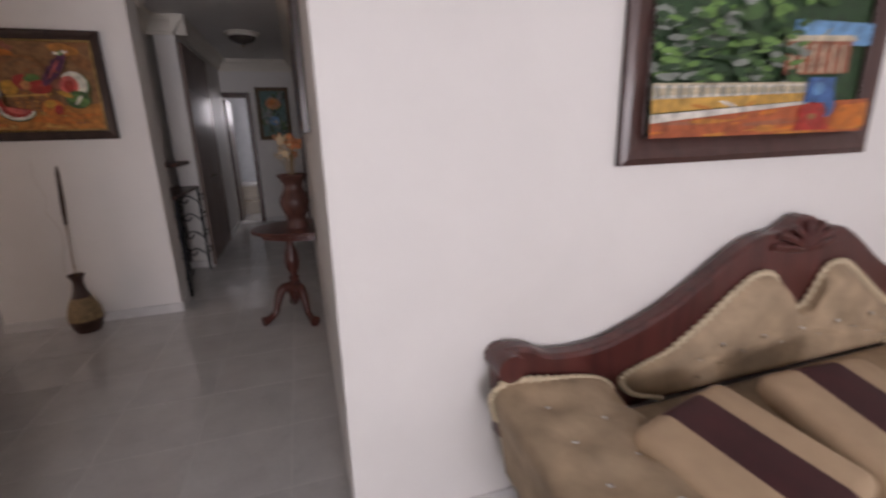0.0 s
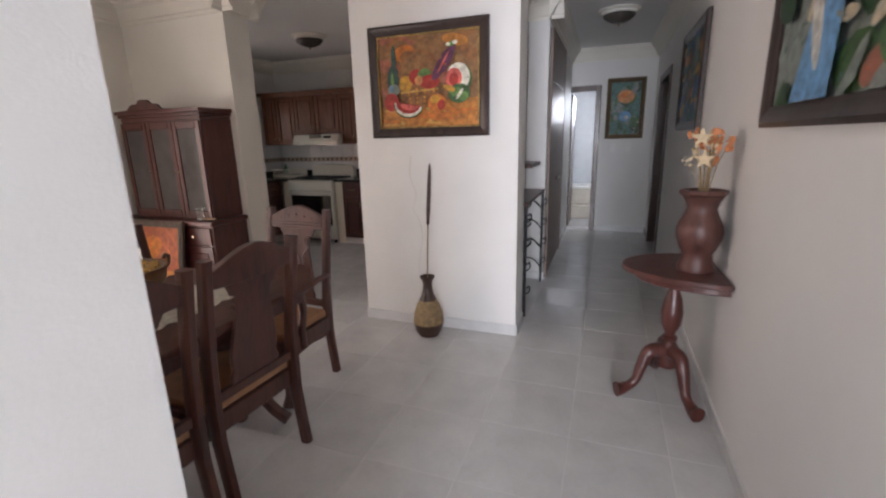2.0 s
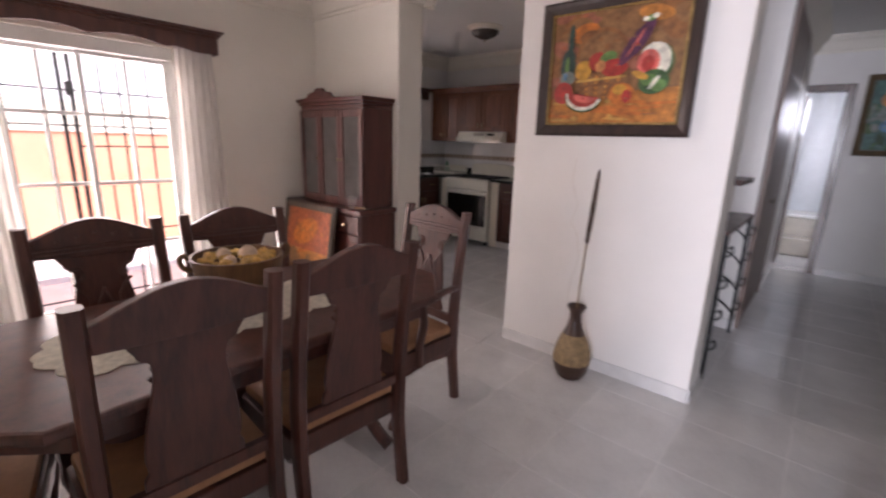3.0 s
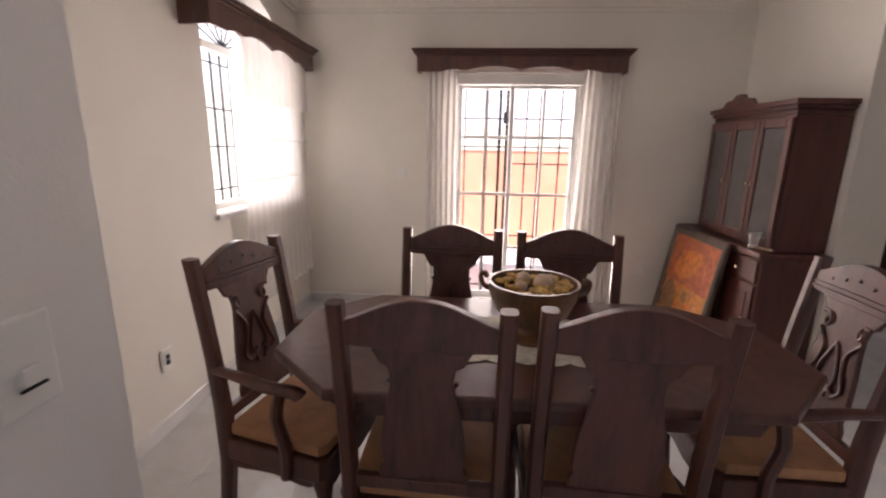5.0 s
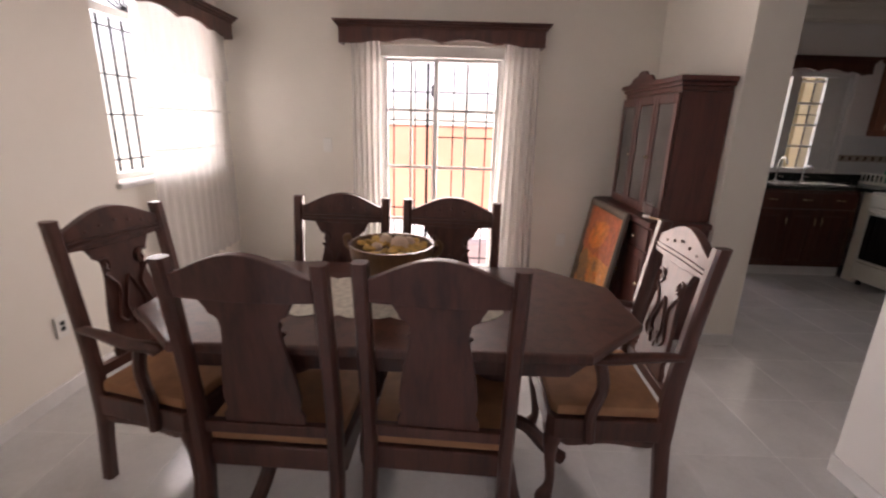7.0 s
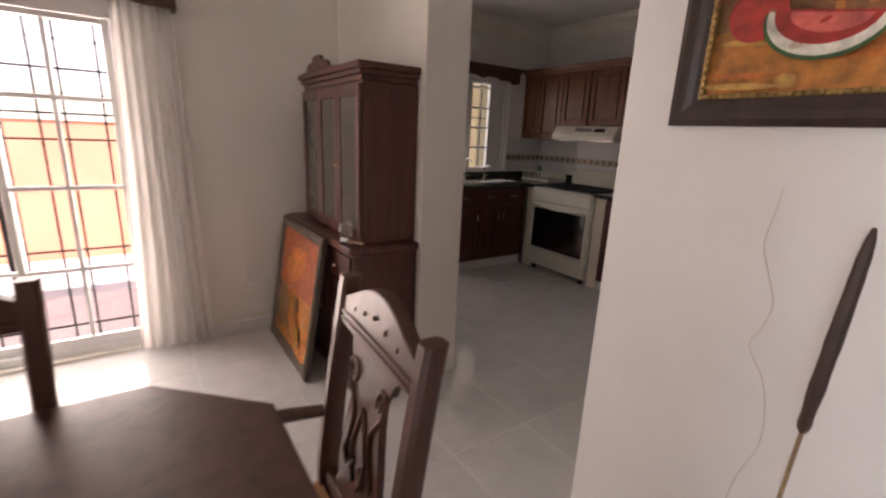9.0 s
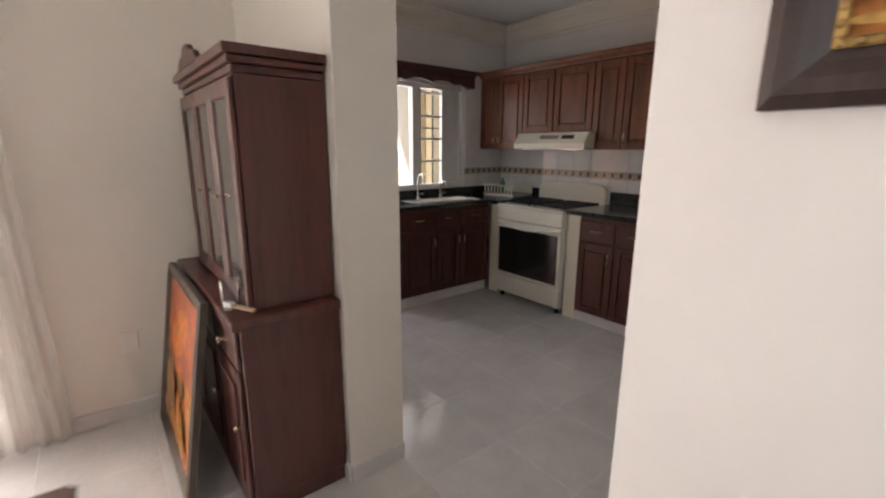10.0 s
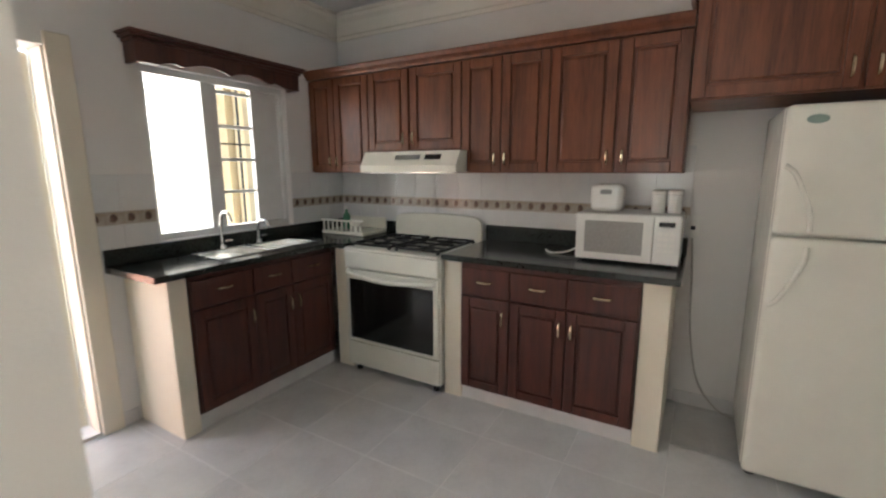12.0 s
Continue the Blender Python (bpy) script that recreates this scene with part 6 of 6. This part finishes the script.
wall_cab("reddish brown raised-panel wall cabinet beside the kitchen window", -3.94, -3.345, 1.425, 2.13, [(-3.94, -3.68, 1), (-3.68, -3.345, -1)])
wall_cab("short reddish brown wall cabinet above the range hood", -3.343, -2.572, 1.575, 2.13, [(-3.343, -2.985, 1), (-2.975, -2.572, -1)])
wall_cab("reddish brown raised-panel wall cabinet over the worktop", -2.57, -1.995, 1.425, 2.13, [(-2.57, -2.295, 1), (-2.295, -1.995, -1)])
wall_cab("reddish brown raised-panel wall cabinet over the microwave", -1.993, -1.285, 1.425, 2.13, [(-1.993, -1.625, 1), (-1.615, -1.285, -1)])
fc = wall_cab("reddish brown raised-panel cabinet above the fridge", -1.275, 0.08, 1.76, 2.28, [(-1.275, -0.68, 1), (-0.67, -0.05, -1)], 8.72)
crown = thing("cabinet_crown", pose(0, 0, 0), "reddish brown crown moulding along the wall cabinets", "cabinet moulding")
CP = [(0, 2.131), (0.03, 2.131), (0.035, 2.145), (0.055, 2.165), (0.065, 2.185), (0.065, 2.195), (0, 2.195)]
bm = bmesh.new()
run_profile(bm, CP, (-3.94, UCY), (-1.285, UCY), (0, -1))
box(bm, -3.94, UCY + 0.001, 2.131, -1.285, N_KIT - 0.003, 2.19)
part("moulding", bm, M_CAB, crown)
bm = bmesh.new()
run_profile(bm, [(d, z + 0.15) for d, z in CP], (-1.33, 8.72), (0.08, 8.72), (0, -1))
run_profile(bm, [(d * 0.8, z + 0.15) for d, z in CP], (-1.276, 8.68), (-1.276, N_KIT - 0.003), (-1, 0))
box(bm, -1.275, 8.721, 2.281, 0.08, N_KIT - 0.003, 2.34)
part("moulding", bm, M_CAB, crown)

fridge = thing("refrigerator", pose(-0.575, 8.555, 0), "cream white two-door refrigerator beside the worktop", "refrigerator")
part("body", B(-0.345, 0.07, 0.05, 0.345, 0.66, 1.70, 0.012), M_FRIDGE, fridge)
FM = []
for z0, z1, nm in ((0.06, 1.165, "lower_door"), (1.175, 1.70, "freezer_door")):
    d = part(nm, B(-0.345, 0.0, z0, 0.345, 0.064, z1, 0.022, 4), M_FRIDGE, fridge, smooth=True)
    hz = (0.87, 1.13) if nm == "lower_door" else (1.20, 1.46)
    hp = smooth_line([(-0.335, -0.001, hz[0]), (-0.30, -0.012, hz[0] + 0.03), (-0.235, -0.02, (hz[0] + hz[1]) / 2 + (0.05 if nm == "lower_door" else -0.05)), (-0.225, -0.015, hz[1] if nm == "lower_door" else hz[0])], 5)
    if nm != "lower_door":
        hp = smooth_line([(-0.225, -0.015, 1.195), (-0.235, -0.02, 1.28), (-0.29, -0.012, 1.42), (-0.33, -0.001, 1.46)], 5)
    part("handle", sweep(bmesh.new(), hp, 0.010, 8), M_FRIDGE, d, "curved moulded grip", smooth=True)
bd = part("badge", lathe(bmesh.new(), [(0.0, 0), (0.03, 0), (0.028, 0.003), (0, 0.003)], 20), plain("grey_badge", (0.30, 0.38, 0.33), 0.4, metal=0.3), fridge)
bd.matrix_basis = pose(-0.245, -0.0005, 1.64, 90) @ Matrix.Diagonal((1.2, 0.6, 1, 1))
part("plate", B(0.02, -0.003, 1.46, 0.15, -0.0005, 1.485), M_BRASS, fridge, "small gilt name plate")
for x in (-0.30, 0.30):
    part("foot", lathe(bmesh.new(), [(0, 0), (0.025, 0), (0.025, 0.049), (0, 0.049)], 12, (x, 0.12, 0)), M_BLACK, fridge)
    part("foot", lathe(bmesh.new(), [(0, 0), (0.025, 0), (0.025, 0.049), (0, 0.049)], 12, (x, 0.60, 0)), M_BLACK, fridge)

mw = thing("microwave_oven", pose(-1.525, 8.80, 0.936), "white microwave oven on the granite worktop", "microwave")
part("body", B(-0.265, 0.02, 0.012, 0.265, 0.38, 0.272, 0.010), M_WHITE, mw)
dr = part("door", B(-0.264, 0, 0.014, 0.135, 0.019, 0.270, 0.006), M_WHITE, mw)
part("window", B(-0.215, -0.0025, 0.055, 0.085, -0.0005, 0.232), plain("grey_mesh_glass", (0.34, 0.34, 0.32), 0.25, var=0.1, scale=80), dr, "grey mesh window")
cp = part("control_panel", B(0.138, 0, 0.014, 0.264, 0.019, 0.270, 0.006), M_WHITE, mw)
part("display", B(0.16, -0.0015, 0.215, 0.235, -0.0005, 0.240), M_BLKGLASS, cp)
for r in range(4):
    for q in range(3):
        part("key", B(0.158 + 0.028 * q, -0.002, 0.08 + 0.03 * r, 0.180 + 0.028 * q, -0.0005, 0.10 + 0.03 * r), M_PLASTIC, cp)
for x in (-0.22, 0.22):
    for y in (0.05, 0.34):
        part("foot", B(x - 0.015, y - 0.015, 0, x + 0.015, y + 0.015, 0.0115), M_BLACK, mw)
rice = thing("rice_cooker", pose(-1.655, 8.98, 1.209), "small white rounded appliance standing on the microwave", "kitchen appliance")
part("body", B(-0.085, -0.085, 0, 0.085, 0.085, 0.155, 0.03, 4), M_WHITE, rice, smooth=True)
part("panel", B(-0.03, -0.088, 0.10, 0.03, -0.0855, 0.125), plain("grey_panel", (0.3, 0.3, 0.3), 0.4), rice)
for k, x in enumerate((-1.39, -1.31)):
    j = thing("storage_jar", pose(x, 8.99, 1.209), "white lidded storage jar on the microwave", "jar", "jars on the microwave")
    part("body", lathe(bmesh.new(), [(0, 0), (0.034, 0), (0.036, 0.01), (0.036, 0.10), (0, 0.101)], 18), M_WHITE, j, smooth=True)
    part("lid", lathe(bmesh.new(), [(0, 0.102), (0.038, 0.102), (0.038, 0.118), (0.03, 0.125), (0, 0.126)], 18), M_PLASTIC, j, smooth=True)
cord = thing("power_cord", pose(0, 0, 0), "grey power cord trailing from the worktop to the fridge", "cable")
part("wire", sweep(bmesh.new(), smooth_line([(-1.215, 9.20, 1.05), (-1.20, 9.19, 0.85), (-1.18, 9.18, 0.5), (-1.12, 9.17, 0.2), (-1.02, 9.15, 0.06), (-0.93, 9.12, 0.03), (-0.90, 9.05, 0.06)], 6), 0.006, 6), plain("grey_cord", (0.42, 0.40, 0.37), 0.5), cord)
cs = wall_plate("white wall socket above the worktop end", pose(-1.215, N_KIT - 0.001, 1.12), "wall_socket", 1)
cord2 = thing("loose_cord", pose(0, 0, 0.938), "short white cord lying on the worktop", "cable")
part("wire", sweep(bmesh.new(), smooth_line([(-2.02, 9.0, 0.004), (-1.96, 8.92, 0.004), (-1.88, 8.94, 0.012), (-1.83, 9.02, 0.03)], 6), 0.005, 6), M_PLASTIC, cord2)

# ---- tiled splashback: each tile a piece ----
def wall_tiles(name, label, place, u0, u1, rows, w, mats, n0=0):
    t = tagged(thing(name, pose(0, 0, 0), label, "wall tiling"), kind="structure")
    for za, zb, key in rows:
        ww = w[key]
        n = max(1, round((u1 - u0) / ww))
        st = (u1 - u0) / n
        me = None
        for k in range(n):
            if me is None:
                bm = B(0.0012, -0.006, 0.0012, st - 0.0012, 0, zb - za - 0.0012, 0.0012, 1)
                me = bpy.data.meshes.new("tile")
                bm.to_mesh(me)
                bm.free()
                me.materials.append(mats[key])
            o = new("tile", me)
            o.parent = t
            o.matrix_basis = place(u0 + st * k, za)
    return t


def tile_gloss(name, a, b, scale):
    def build(nt, p):
        info = nt.nodes.new("ShaderNodeObjectInfo")
        n = noise_tex(nt, coords(nt), scale, 3)
        c = ramp(nt, n.outputs[0], [(0.35, a), (0.65, b)])
        c = mixc(nt, 0.12, c, ramp(nt, info.outputs["Random"], [(0, tuple(x * 0.7 for x in a)), (1, b)]))
        link(nt, c, p.inputs["Base Color"])
        rough_map(nt, p, n.outputs[0], 0.10, 0.2)
    return mat(name, build)


M_TW = tile_gloss("white_wall_tile", (0.72, 0.72, 0.72), (0.78, 0.78, 0.77), 6)
M_TB = tile_gloss("border_tile", (0.42, 0.34, 0.26), (0.55, 0.50, 0.44), 25)
M_TD = tile_gloss("border_motif_tile", (0.10, 0.06, 0.05), (0.26, 0.18, 0.13), 30)
ROWS_T = [(1.026, 1.155, "white"), (1.225, 1.425, "white"), (1.425, 1.575, "white")]
WT = {"white": 0.20, "border": 0.06}
north = lambda u, z: pose(u, N_KIT - 0.0015, z)
west = lambda u, z: pose(W_KIT + 0.0015, u, z, 0, 0, 90)
wall_tiles("tiling_north", "glossy white wall tiles behind the cooker", north, -3.94, -1.235, [(0.936, 1.155, "white"), (1.228, 1.43, "white"), (1.43, 1.58, "white")], WT, {"white": M_TW})
wall_tiles("tiling_west", "glossy white wall tiles beside the kitchen window", west, 7.30, 7.655, [(0.936, 1.155, "white"), (1.228, 1.43, "white")], WT, {"white": M_TW})
wall_tiles("tiling_west_corner", "glossy white wall tiles between window and corner", west, 8.665, 9.235, [(0.936, 1.155, "white"), (1.228, 1.43, "white")], WT, {"white": M_TW})
for nm, pl, a, b in (("border_north", north, -3.94, -1.235), ("border_west", west, 7.30, 7.655), ("border_west_corner", west, 8.665, 9.235)):
    t = tagged(thing(nm, pose(0, 0, 0), "patterned brown and grey border tiles along the splashback", "wall tiling"), kind="structure")
    n = round((b - a) / 0.085)
    st = (b - a) / n
    mA = bpy.data.meshes.new("tile")
    bm = B(0.001, -0.007, 0.001, st - 0.001, 0, 0.071, 0.001, 1)
    bm.to_mesh(mA)
    bm.free()
    mA.materials.append(M_TB)
    mB = bpy.data.meshes.new("motif")
    bm = prism(bmesh.new(), [(st * 0.28, 0.02), (st * 0.5, 0.012), (st * 0.72, 0.025), (st * 0.66, 0.05), (st * 0.5, 0.062), (st * 0.3, 0.052)], -0.0085, -0.0072, "xz")
    bm.to_mesh(mB)
    bm.free()
    mB.materials.append(M_TD)
    for k in range(n):
        o = new("tile", mA)
        o.parent = t
        o.matrix_basis = pl(a + st * k, 1.156)
        q = new("motif", mB)
        q.parent = o

# ---- floor tiles ----
floor_ob = bpy.data.objects["floor"]
P = 0.45
mt = bpy.data.meshes.new("tile")
bm = B(-P / 2 + 0.0018, -P / 2 + 0.0018, -0.006, P / 2 - 0.0018, P / 2 - 0.0018, 0.0, 0.001, 1)
bm.to_mesh(mt)
bm.free()
mt.materials.append(M_TILE)
near, rest = [], []
for i in range(-12, 12):
    for j in range(-22, 20):
        cx, cy = 0.58 + P * (i + 0.5), 4.683 + P * (j + 0.5)
        if not (-4.2 < cx < 5.4 and -4.7 < cy < 12.6):
            continue
        hit = (-3.4 < cx < 1.95 and 2.4 < cy < 9.4) and not (cx > 0.6 and cy > 9.0)
        (near if hit else rest).append((cx, cy))
near.sort(key=lambda c: (c[0] + 0.6) ** 2 + (c[1] - 5.2) ** 2)
rest += near[300:]
rt = random.Random(2)
for cx, cy in near[:300]:
    o = new("tile", mt)
    o.parent = floor_ob
    o.matrix_basis = pose(cx, cy, rt.uniform(-0.0002, 0.0002), rt.uniform(-0.04, 0.04), rt.uniform(-0.04, 0.04), 90 * rt.randrange(4))
bm = bmesh.new()
for cx, cy in rest:
    box(bm, cx - P / 2 + 0.0015, cy - P / 2 + 0.0015, -0.006, cx + P / 2 - 0.0015, cy + P / 2 - 0.0015, 0.0)
o = obj("floor_tiles_far", bm, M_TILE, floor_ob)
tagged(o, kind="stuff")
